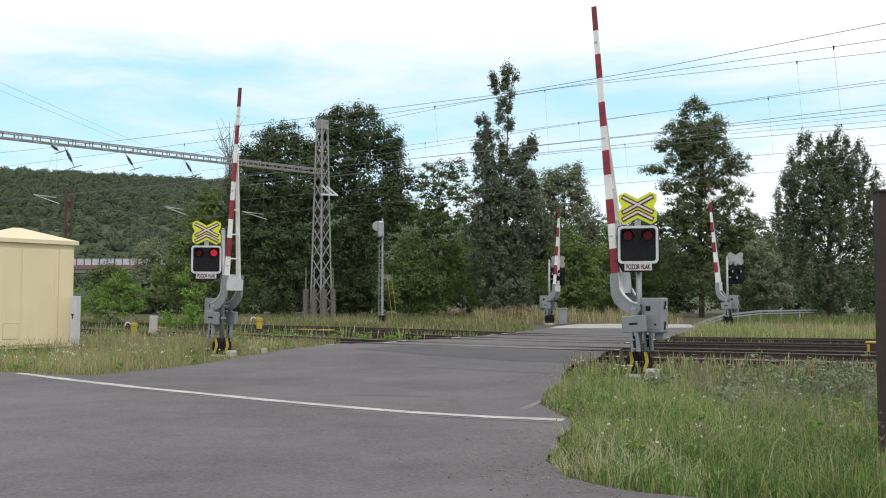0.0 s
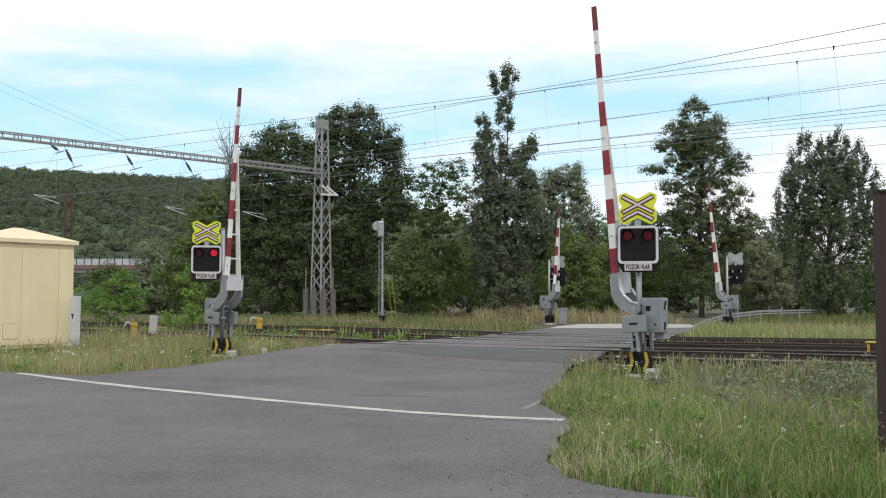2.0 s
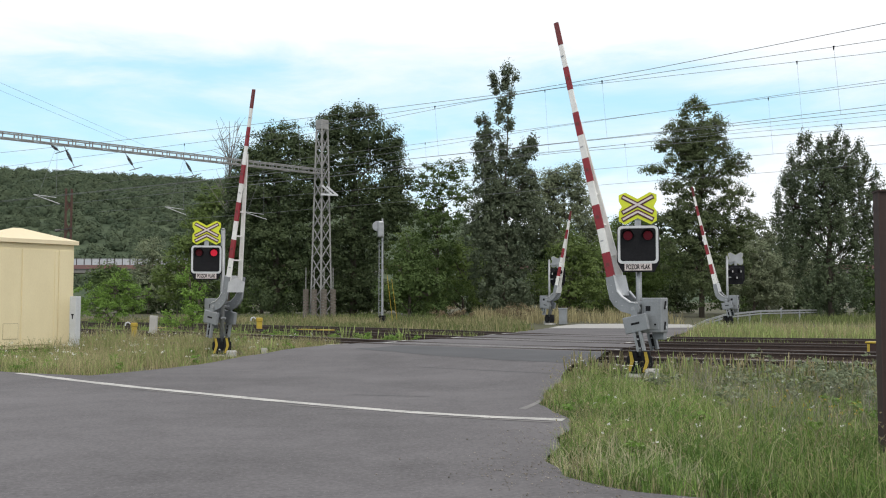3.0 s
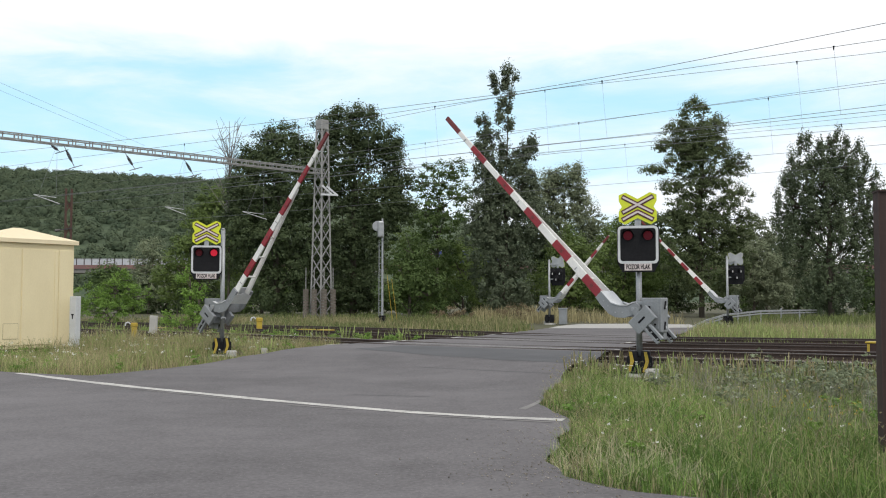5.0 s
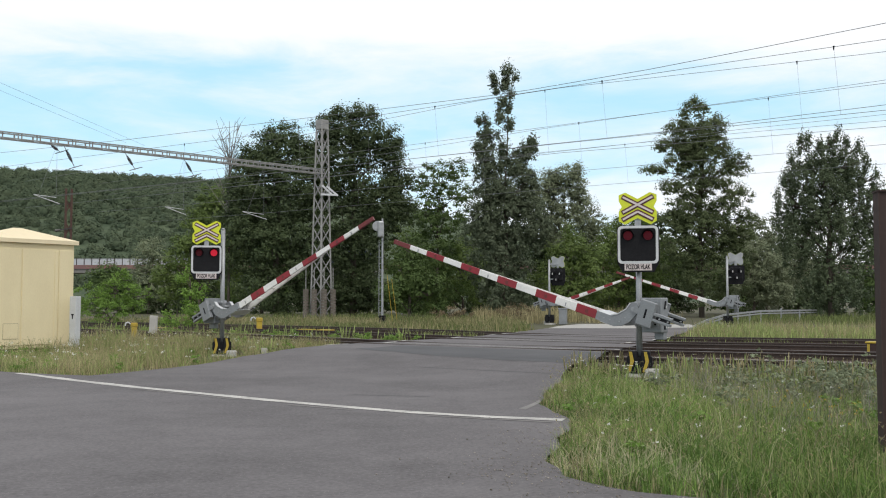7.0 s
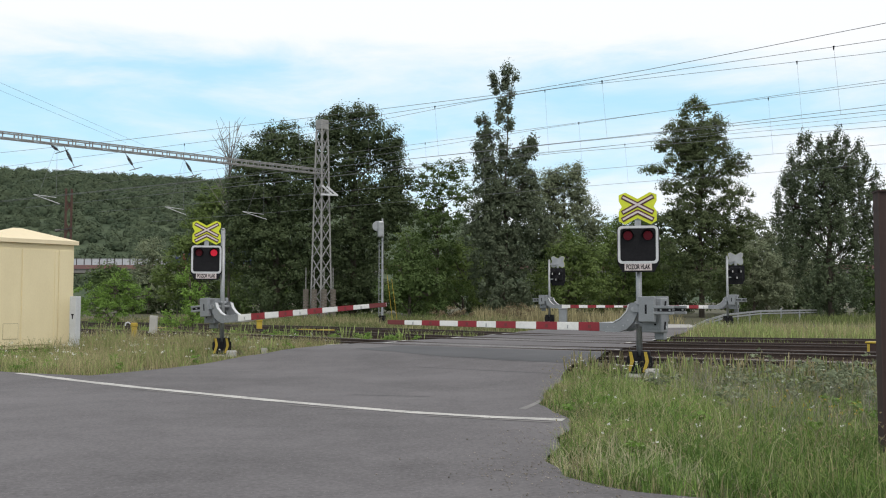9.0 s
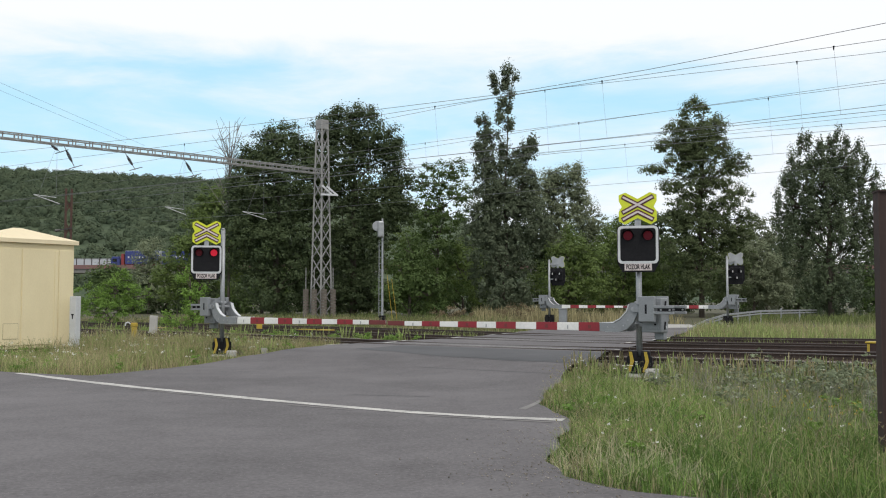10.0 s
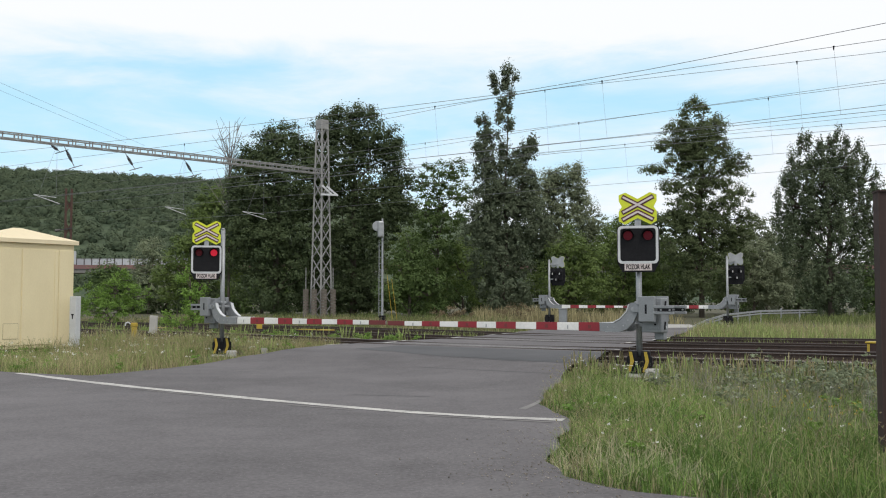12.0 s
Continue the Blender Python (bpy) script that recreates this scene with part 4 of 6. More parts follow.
def build_gantry():
    tower = lattice_tower(13.25, 1.0, 0.52)
    tower.matrix_basis = Matrix.Translation(un(GANTRY_U, 48.8, 0.15)) @ pose(0, 0, 0, 0, 0, 50)
    copy_thing(tower, Matrix.Translation(un(GANTRY_U, 15.0, 0.0)) @ pose(0, 0, 0, 0, 0, TRACK_TURN))
    # beam, an open lattice girder
    bt = thing("catenary_beam", Matrix(), "long grey lattice girder spanning the tracks", "girder")

    def zc(n):
        return 10.03 + 0.027 * (n - 48.8)
    for dz in (-0.14, 0.14):
        for du in (-0.25, 0.25):
            bm = bmesh.new()
            bar(bm, un(GANTRY_U + du, 15.0, zc(15) + dz), un(GANTRY_U + du, 48.8, zc(48.8) + dz), 0.06, 0.06)
            part("chord", bm, LATTICE, bt)
    k = 34
    for i in range(k):
        n0, n1 = 15 + 33.8 * i / k, 15 + 33.8 * (i + 1) / k
        bm = bmesh.new()
        for dn in (-0.09, 0.09):
            bar(bm, un(GANTRY_U + 0.25, n0 + dn, zc(n0) - 0.14), un(GANTRY_U + 0.25, n0 + dn, zc(n0) + 0.14), 0.045, 0.05)
        bar(bm, un(GANTRY_U - 0.25, n0, zc(n0) - 0.14), un(GANTRY_U - 0.25, n0, zc(n0) + 0.14), 0.06, 0.06)
        bar(bm, un(GANTRY_U - 0.25, n0, zc(n0) - 0.14), un(GANTRY_U + 0.25, n1, zc(n1) - 0.14), 0.04, 0.04)
        part("lacing", bm, LATTICE, bt)
    # insulators slung below the beam
    for n, du, drop in ((28.45, 0.7, 0.45), (29.3, 0.5, 1.15), (32.95, 0.6, 0.95), (36.95, 0.7, 1.0)):
        h = thing("catenary_insulator", Matrix.Translation(un(GANTRY_U + 0.25, n, zc(n) - 0.16)), "dark ribbed insulator slung from the beam", "insulator", "insulators under the beam")
        a, b = Vector((0, 0, 0)), TU * du * 0.4 + TN * 0.55 - Vector((0, 0, drop))
        bm = bmesh.new()
        rod(bm, a, b, 0.018, 0.018, 6)
        part("hanger", bm, CABLE, h)
        bm = bmesh.new()
        for i in range(7):
            p = a.lerp(b, 0.25 + 0.07 * i)
            rod(bm, p, a.lerp(b, 0.315 + 0.07 * i), 0.055 + 0.03 * math.sin(0.5 * i), 0.045 + 0.03 * math.sin(0.5 * i), 8)
        part("ribs", bm, CERAMIC, h)
        bm = bmesh.new()
        rod(bm, b - TU * 0.5, b + TU * 0.6 + Vector((0, 0, 0.1)), 0.022, 0.022, 6)
        part("clamp", bm, CABLE, h)
    # tension weights at the tower foot
    base = un(GANTRY_U, 48.8, 0.15)
    for dx, dy in ((-0.95, -0.5), (-0.35, -0.9), (0.30, -0.95), (0.85, -0.6)):
        w = thing("tension_weight", Matrix.Translation(base + Vector((dx, dy, 0.15))), "stack of round concrete tension weights on a rod", "weight stack", "tension weights at the tower")
        bm = bmesh.new()
        rod(bm, (0, 0, -0.3), (0, 0, 3.3), 0.03, 0.03, 6)
        part("rod", bm, LATTICE, w)
        for i in range(10):
            bm = bmesh.new()
            rod(bm, (0, 0, 0.19 * i), (0, 0, 0.19 * i + 0.165), 0.19, 0.19, 12)
            part("disc", bm, WEIGHT_STONE, w)
    lamp = thing("floodlight", Matrix.Translation(base + Vector((0.25, -0.6, 8.75))), "white floodlight bracket on the lattice tower", "floodlight")
    for i, (x0, z0, x1, z1) in enumerate(((-0.15, 0.15, 0.55, -0.5), (0.15, 0.1, 0.9, -0.55), (-0.2, -0.45, 0.9, -0.5))):
        bm = bmesh.new()
        bar(bm, (x0, -0.05 * i, z0), (x1, -0.05 * i, z1), 0.06, 0.12)
        part("arm" if i < 2 else "shelf", bm, FRAME_GREY, lamp)
    # registration arms slung below the beam on thin hangers
    for n, z, reach in ((27.7, 6.62, 1.25), (35.7, 6.62, 1.3), (41.5, 6.78, 1.75)):
        ca = thing("registration_arm", Matrix.Translation(un(GANTRY_U + 0.25, n, z)), "pale registration arm hung below the beam", "catenary arm", "registration arms")
        bm = bmesh.new()
        rod(bm, TN * reach, TN * reach + Vector((0, 0, zc(n + reach) - 0.17 - z)), 0.007, 0.007, 5)
        rod(bm, TN * reach * 0.2, TN * reach + Vector((0, 0, zc(n + reach) - 0.17 - z)), 0.006, 0.006, 5)
        part("hanger", bm, CABLE, ca)
        bm = bmesh.new()
        rod(bm, Vector((0, 0, 0.05)), TN * reach + Vector((0, 0, 0.0)), 0.018, 0.018, 6)
        part("arm", bm, FRAME_GREY, ca)
        bm = bmesh.new()
        rod(bm, TN * 0.06 + Vector((0, 0, 0.03)), TN * reach * 1.15 + Vector((0, 0, -0.30)), 0.024, 0.024, 6)
        part("stay_tube", bm, FRAME_GREY, ca)


def wire(name, pts, r):
    cu = bpy.data.curves.new(name, "CURVE")
    cu.dimensions, cu.bevel_depth, cu.bevel_resolution = "3D", r, 1
    sp = cu.splines.new("POLY")
    sp.points.add(len(pts) - 1)
    for p, q in zip(sp.points, pts):
        p.co = (*q, 1)
    ob = new(name, cu)
    dg = bpy.context.evaluated_depsgraph_get()
    me = bpy.data.meshes.new_from_object(ob.evaluated_get(dg))
    bpy.data.objects.remove(ob)
    me.materials.clear()
    me.materials.append(CABLE)
    return me


def knots(points, u):
    """A height between knots (u, z), carried on level past the ends."""
    return float(np.interp(u, [p[0] for p in points], [p[1] for p in points]))


def build_wires():
    reach = [-44.9, -36, -30] + [-28 + 1.0 * i for i in range(29)] + [4, 8, 14, 20, 30, 45, 60]
    lines = (  # offset from the near road, carrying wire, contact wire, droppers
        (20.4, [(-44.9, 7.3), (-27.4, 6.79), (-16.2, 6.58), (-12.6, 6.52), (-8.9, 6.61), (-4.1, 6.84), (17, 8.2)], None, ()),
        (23.2, [(-44.9, 7.2), (-24.7, 7.02), (-18.4, 7.12), (-8.0, 7.21), (-4.6, 7.22), (17, 7.4)], [(-40, 5.7), (-4, 5.65)], (-28.0, -22.4, -16.9, -11.5, -5.7, 1.0)),
        (27.4, [(-44.9, 7.3), (-25.5, 7.8), (-18.1, 8.15), (-15.0, 8.19), (-9.4, 8.03), (-5.4, 7.93), (17, 7.8)], [(-40, 6.0), (-15, 6.12), (-5, 5.97)], (-30.0, -23.0, -15.6, -7.7, 0.5)),
        (31.6, [(-44.9, 7.6), (-24.3, 7.75), (-12.8, 7.91), (-6.3, 7.97), (17, 8.1)], [(-40, 6.1), (-4, 6.13)], (-31.0, -23.5, -16.6, -9.8, -3.0)),
        (31.9, [(-44.9, 7.0), (-24.5, 7.6), (-18.3, 7.85), (-11.0, 8.02), (-6.3, 8.13), (17, 8.6)], None, ()),
        (23.5, [(-44.9, 5.7), (-10.5, 5.73), (-4.7, 5.82), (17, 6.2)], None, ()),
        (35.0, [(-44.9, 7.5), (-12.1, 7.49), (-7.0, 7.42), (17, 7.3)], [(-40, 5.8), (-16.5, 5.99), (-7, 5.98)], (-30.0, -23.0, -16.4, -8.4, -1.0)),
        (35.2, [(-44.9, 7.3), (-15.7, 7.53), (-12.2, 7.65), (-7.0, 7.66), (17, 7.9)], None, ()))
    for n0, carrier, contact, drops in lines:
        t = thing("overhead_line", Matrix(), "thin grey overhead catenary wires above a track", "overhead line", "overhead lines")
        w = new("messenger_wire", wire("messenger", [un(u, n0, knots(carrier, u)) for u in reach], 0.0065))
        w.parent = t
        if contact:
            w = new("contact_wire", wire("contact", [un(u, n0 + 0.02, knots(contact, u)) for u in reach], 0.0065))
            w.parent = t
        for u in drops:
            hi, lo = un(u, n0, knots(carrier, u)), un(u + 0.12, n0 + 0.02, knots(contact, u))
            bm = bmesh.new()
            rod(bm, hi, lo, 0.0025, 0.0025, 4)
            dr = part("dropper", bm, CABLE, t)
            bm = bmesh.new()
            rod(bm, hi + Vector((0, 0, 0.02)), hi - Vector((0, 0, 0.08)), 0.022, 0.010, 6)
            part("dropper_clamp", bm, BLACK, dr, "small dark wire clamp")
    t = thing("feeder_line", Matrix(), "two thin feeder wires running over the beam", "feeder line")
    for k in range(2):
        end = un(GANTRY_U + 0.25, 34.25 - 1.2 * k, 9.93)
        start = Vector((-17.19, 38.0, 9.9 - 0.3 * k))
        pts = [(start + (start - end) * 0.8).lerp(end, i / 12) for i in range(13)]
        w = new("feeder_wire", wire("feeder", pts, 0.005))
        w.parent = t


# ---- far bridge, hill, guard rail ----
BRIDGE_Y = 250.0


SCREEN = material("see_through_screen", (0.62, 0.63, 0.66), (0.52, 0.53, 0.56), 0.4, scale=0.3, grain=3, bump=0)
SCREEN.node_tree.nodes["Principled BSDF"].inputs["Alpha"].default_value = 0.7


def build_bridge():
    b = thing("road_bridge", pose(0, BRIDGE_Y, 0), "distant concrete road bridge with a rust-red edge and grey screens", "bridge")
    bm = bmesh.new()
    box(bm, -150, 110, 0, 9, 8.3, 9.3)
    part("girder", bm, material("bridge_concrete", (0.22, 0.21, 0.20), (0.16, 0.155, 0.15), 0.9, scale=0.2, grain=3), b)
    bm = bmesh.new()
    box(bm, -150, 110, -0.3, 0.1, 9.3, 10.3)
    part("parapet_edge", bm, material("red_parapet", (0.24, 0.12, 0.11), (0.17, 0.10, 0.10), 0.8, scale=0.3, grain=3), b, "faded red parapet edge")
    bm = bmesh.new()
    box(bm, -150, 110, 0.1, 9, 9.31, 9.6)
    part("deck", bm, ASPHALT, b)
    screen = material("grey_screen", (0.50, 0.50, 0.53), (0.40, 0.40, 0.43), 0.6, scale=0.3, grain=3)
    for x in range(-108, -62, 2):
        bm = bmesh.new()
        box(bm, x - 0.09, x + 0.09, 8.75, 8.95, 9.5, 12.3)
        part("fence_post", bm, BROWN_PAINT, b)
    for x in range(-108, -62, 2):
        bm = bmesh.new()
        box(bm, x + 0.12, x + 1.88, 8.83, 8.86, 9.7, 12.15)
        part("screen_panel", bm, SCREEN, b, "pale see-through screen")
    for z in (10.5, 12.2):
        bm = bmesh.new()
        box(bm, -150, 110, 8.76, 8.82, z, z + 0.07)
        part("fence_rail", bm, screen, b)
    for x in (-140, -112, -84, -56, -28, 0, 28, 56, 84):
        bm = bmesh.new()
        box(bm, x - 0.8, x + 0.8, 1.5, 7.5, -0.5, 8.3)
        part("pier", bm, CONCRETE, b)


LORRY = {}


def build_lorry():
    blue = material("blue_lorry_paint", (0.035, 0.05, 0.20), (0.03, 0.04, 0.16), 0.4, scale=0.5, grain=3, bump=0)
    red = material("red_chassis_paint", (0.30, 0.04, 0.04), (0.2, 0.03, 0.03), 0.5, scale=0.5, grain=3, bump=0)
    z0 = 9.6

    def wheels(t, xs):
        for x in xs:
            for y in (-1.15, 1.15):
                bm = bmesh.new()
                rod(bm, (x, y - 0.15, 0.5), (x, y + 0.15, 0.5), 0.5, 0.5, 16)
                wh = part("wheel", bm, BLACK, t)
                bm = bmesh.new()
                rod(bm, (x, y - 0.16, 0.5), (x, y + 0.16, 0.5), 0.25, 0.25, 12)
                part("rim", bm, FRAME_GREY, wh)

    def van_body(t, x0, x1):
        bm = bmesh.new()
        box(bm, x0, x1, -1.25, 1.25, 0.95, 4.3, 0.06)
        bd = part("box_body", bm, blue, t, "blue box body")
        for i in range(8):
            xx = x0 + (x1 - x0) * (0.10 + 0.105 * i)
            bm = bmesh.new()
            box(bm, xx - 0.2, xx + 0.2, -1.262, -1.252, 2.5, 2.95)
            part("pale_mark", bm, FRAME_GREY, bd, "pale block mark on the side")
        bm = bmesh.new()
        box(bm, x0, x1, -1.26, 1.26, 4.3, 4.38)
        part("roof_edge", bm, FRAME_GREY, bd)
        bm = bmesh.new()
        box(bm, x1 - 0.02, x1 + 0.1, -1.28, 1.28, 0.95, 4.3)
        part("rear_frame", bm, FRAME_GREY, bd, "white rear frame")
        bm = bmesh.new()
        box(bm, x0 - 0.4, x1, -1.0, 1.0, 0.6, 0.94)
        part("chassis", bm, red, t)
    a = thing("box_lorry", Matrix.Translation((0, BRIDGE_Y + 3, z0)), "blue box lorry with a red chassis driving on the bridge", "lorry")
    bm = bmesh.new()
    box(bm, 0.0, 2.3, -1.2, 1.2, 0.6, 2.4, 0.12)
    box(bm, 0.25, 2.1, -1.15, 1.15, 2.4, 2.9, 0.15)
    cab = part("cab", bm, blue, a, "low blue cab")
    bm = bmesh.new()
    box(bm, 0.45, 1.6, -1.21, -1.203, 1.6, 2.3, 0.003)
    part("side_window", bm, BLACK, cab)
    bm = bmesh.new()
    box(bm, 2.6, 3.3, -1.0, 1.0, 0.6, 3.6, 0.05)
    part("crane_frame", bm, red, a, "red frame behind the cab")
    van_body(a, 3.7, 12.4)
    wheels(a, (1.2, 9.2, 10.5))
    b = thing("box_trailer", Matrix.Translation((14, BRIDGE_Y + 3, z0)), "blue box trailer towed behind the lorry on the bridge", "trailer")
    van_body(b, -0.5, 8.2)
    wheels(b, (1.0, 6.5, 7.6))
    LORRY["a"], LORRY["b"] = a, b


def ridge(x):
    """Height of the far wooded ridge over the plan's x."""
    k = [(-1600, 150), (-700, 140), (-405, 120), (-330, 117), (-260, 112), (-200, 109), (-25, 86), (120, 52), (290, 34), (700, 40), (1600, 80)]
    for (x0, h0), (x1, h1) in zip(k, k[1:]):
        if x <= x1:
            return h0 + (h1 - h0) * (x - x0) / (x1 - x0)
    return 90


def build_hill():
    xs = [-1600 + 25 * i for i in range(129)]
    prof = [(420, 0.0), (480, 0.10), (560, 0.28), (650, 0.50), (740, 0.72), (820, 0.90), (900, 1.0), (1000, 0.97), (1200, 0.6), (1500, 0.0)]
    bm = bmesh.new()
    rows = [[bm.verts.new((x, y, ridge(x) * f * (1 + 0.06 * noise.noise((x * 0.008, y * 0.01, 2))) - 3 - 2 * (f == 0))) for x in xs] for y, f in prof]
    for r0, r1 in zip(rows, rows[1:]):
        for i in range(len(xs) - 1):
            bm.faces.new((r0[i], r0[i + 1], r1[i + 1], r1[i]))
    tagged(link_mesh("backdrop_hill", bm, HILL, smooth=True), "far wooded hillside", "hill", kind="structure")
    # the wood on it
    rng = np.random.default_rng(5)
    ico = bmesh.new()
    bmesh.ops.create_icosphere(ico, subdivisions=1, radius=1)
    bv = np.array([v.co[:] for v in ico.verts])
    bf = np.array([[v.index for v in q.verts] for q in ico.faces])
    ico.free()
    n, per = 2700, 74
    y = 440 + 465 * np.sqrt(rng.uniform(0, 1, n))
    x = np.where(rng.uniform(0, 1, n) < 0.9, rng.uniform(-0.48, -0.16, n) * y, rng.uniform(-0.16, 0.46, n) * y)
    f = np.interp(y, [p[0] for p in prof], [p[1] for p in prof])
    r = rng.uniform(2.0, 5.0, n)
    z = np.array([ridge(a) for a in x]) * f - 3 + r * rng.uniform(-0.2, 0.55, n)
    centre = np.stack([x, y, z], 1)[:, None]
    core = bv[None] * (r[:, None] * rng.uniform(0.7, 1.0, (n, len(bv))))[..., None] + centre
    d = rng.normal(size=(n, per, 3))
    d /= np.linalg.norm(d, axis=2)[..., None]
    d[..., 2] = np.abs(d[..., 2]) * 1.2 - 0.1
    p = d * (r[:, None] * rng.uniform(0.8, 1.16, (n, per)))[..., None] + centre
    nrm = d + 0.32 * rng.normal(size=d.shape) + np.array([0, -0.2, 0.2])
    nrm /= np.linalg.norm(nrm, axis=2)[..., None]
    a = np.cross(nrm, rng.normal(size=d.shape))
    a /= np.linalg.norm(a, axis=2)[..., None]
    b = np.cross(nrm, a)
    size = rng.uniform(0.35, 0.85, (n, per, 1)) * (0.4 + 0.17 * r)[:, None, None]
    leaf = np.stack([p - a * size, p - b * size * 0.8, p + a * size, p + b * size * 0.8], 2).reshape(-1, 4, 3)
    tris = leaf[:, [0, 1, 2, 0, 2, 3]].reshape(-1, 3)
    co = np.concatenate([core.reshape(-1, 3), tris])
    fc = np.concatenate([(bf[None] + (np.arange(n) * len(bv))[:, None, None]).reshape(-1, 3), core.size // 3 + np.arange(len(tris)).reshape(-1, 3)])
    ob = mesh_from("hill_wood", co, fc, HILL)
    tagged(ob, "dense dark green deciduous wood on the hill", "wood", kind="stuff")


def build_guardrail():
    g = thing("guard_rail", Matrix(), "galvanised guard rail beside the far road", "guard rail")
    pts = [Vector(p) for p in ((11.7, 46.8, 0.16), (13.1, 49.2, 0.46), (14.9, 52.2, 0.70), (18.3, 57.0, 0.84), (24.9, 66.0, 0.80))]
    for dz, hh in ((0.0, 0.10), (-0.15, 0.07)):
        for a, b in zip(pts, pts[1:]):
            bm = bmesh.new()
            bar(bm, a + Vector((0, 0, dz)), b + Vector((0, 0, dz)), 0.05, hh)
            part("rail", bm, GALV, g)
    for a, b in zip(pts[1:], pts[2:]):
        for k in range(3):
            p = a.lerp(b, k / 3)
            bm = bmesh.new()
            box(bm, p.x - 0.04, p.x + 0.04, p.y + 0.03, p.y + 0.1, 0.0, p.z + (0.16 if p.y > 58 and k == 1 else 0.0))
            part("post", bm, GALV, g)
    bm = sheet([(4.7, 44.2), (5.6, 47.8), (7.2, 51.5), (9.5, 52.2), (12.6, 50.6), (11.6, 45.0), (8.0, 43.8)], 0.006, [])
    tagged(link_mesh("pale_road", bm, PALE_ROAD), "pale concrete road surface beyond the tracks", "road", kind="structure")


def build_far_box():
    k = thing("relay_box", pose(6.35, 52.4, 0.18, 0, 0, -20), "small grey relay box beside the distant barrier", "relay box")
    bm = bmesh.new()
    box(bm, -0.2, 0.2, -0.16, 0.16, 0.0, 0.82, 0.03)
    part("body", bm, GREY_PAINT, k)
    bm = bmesh.new()
    box(bm, -0.23, 0.23, -0.19, 0.19, 0.82, 0.87, 0.015)
    part("lid", bm, GALV, k)


build_far_box()
build_cabin()
build_point_boxes()
build_posts()
build_gantry()
build_wires()
build_bridge()
build_lorry()
build_hill()
build_guardrail()


# ---- trees ----
def leaf_cloud(rng, blobs, density, leaf, spread, per=44, tall=0.62, droop=0.25, core=0.0):
    """Leaves gathered in domed sprays through a set of ellipsoids (x, z, rx, rz): corner points, faces and spray centres."""
    cs, outs = [], []
    for x, z, rx, rz in blobs:
        k = max(3, int(density * (rx * rz + 0.35 * (rx + rz))))
        d = rng.normal(size=(k, 3))
        d /= np.linalg.norm(d, axis=1)[:, None]
        r = rng.uniform(0.1, 1.0, k) ** 0.4 * rng.uniform(0.8, 1.12, k)
        deep = 0.5 * (rx + rz) * 0.9
        cs.append(np.stack([x + d[:, 0] * r * rx, d[:, 1] * r * deep, z + d[:, 2] * r * rz], 1))
        outs.append(d)
    c, o = np.concatenate(cs), np.concatenate(outs)
    ok = c[:, 2] > 0.1
    c, o = c[ok], o[ok]
    n = len(c) * per
    size_of = np.repeat(rng.uniform(0.55, 1.5, len(c)), per)
    off = rng.normal(size=(n, 3))
    off /= np.linalg.norm(off, axis=1)[:, None]
    off[:, 2] = np.where(off[:, 2] < 0, off[:, 2] * 0.45, off[:, 2])
    shell = rng.uniform(0.0, 1.0, n) ** 0.45 * rng.uniform(0.8, 1.2, n)
    p = np.repeat(c, per, 0) + off * (shell * spread * 1.7 * size_of)[:, None] * np.array([1, 1, tall])
    p[:, 2] -= droop * spread * (off[:, 0] ** 2 + off[:, 1] ** 2) * shell
    nrm = np.repeat(o, per, 0) * 0.35 + off * np.array([1, 1, 1 / max(tall, 0.5)]) * 0.9 + rng.normal(size=(n, 3)) * 0.42 + np.array([0, 0, 0.35])
    nrm /= np.linalg.norm(nrm, axis=1)[:, None]
    a = np.cross(nrm, rng.normal(size=(n, 3)))
    a /= np.linalg.norm(a, axis=1)[:, None] + 1e-9
    b = np.cross(nrm, a)
    size = leaf * rng.uniform(0.6, 1.35, n)
    a, b = a * size[:, None], b * size[:, None] * 0.36
    co = np.stack([p - a * 0.5, p + b, p + a * 0.5, p - b], 1)
    co[..., 2] = np.maximum(co[..., 2], 0.02)
    co = co.reshape(-1, 3)
    if core:
        for x, z, rx, rz in [b for b in blobs if min(b[2], b[3]) > 0.55]:
            k = int(core * 26 * (rx * rz + 0.3))
            d = rng.normal(size=(k, 3))
            d /= np.linalg.norm(d, axis=1)[:, None]
            q = d * (rng.uniform(0, 1, k) ** 0.4 * 0.78)[:, None] * np.array([rx, 0.45 * (rx + rz), rz]) + np.array([x, 0, z])
            a = np.cross(d, rng.normal(size=(k, 3)))
            a /= np.linalg.norm(a, axis=1)[:, None] + 1e-9
            b = np.cross(d, a)
            size = rng.uniform(0.14, 0.26, k)[:, None]
            inner = np.stack([q - a * size, q + b * size * 0.6, q + a * size, q - b * size * 0.6], 1)
            inner[..., 2] = np.maximum(inner[..., 2], 0.02)
            co = np.concatenate([co, inner.reshape(-1, 3)])
    return co, np.arange(len(co)).reshape(-1, 4), c


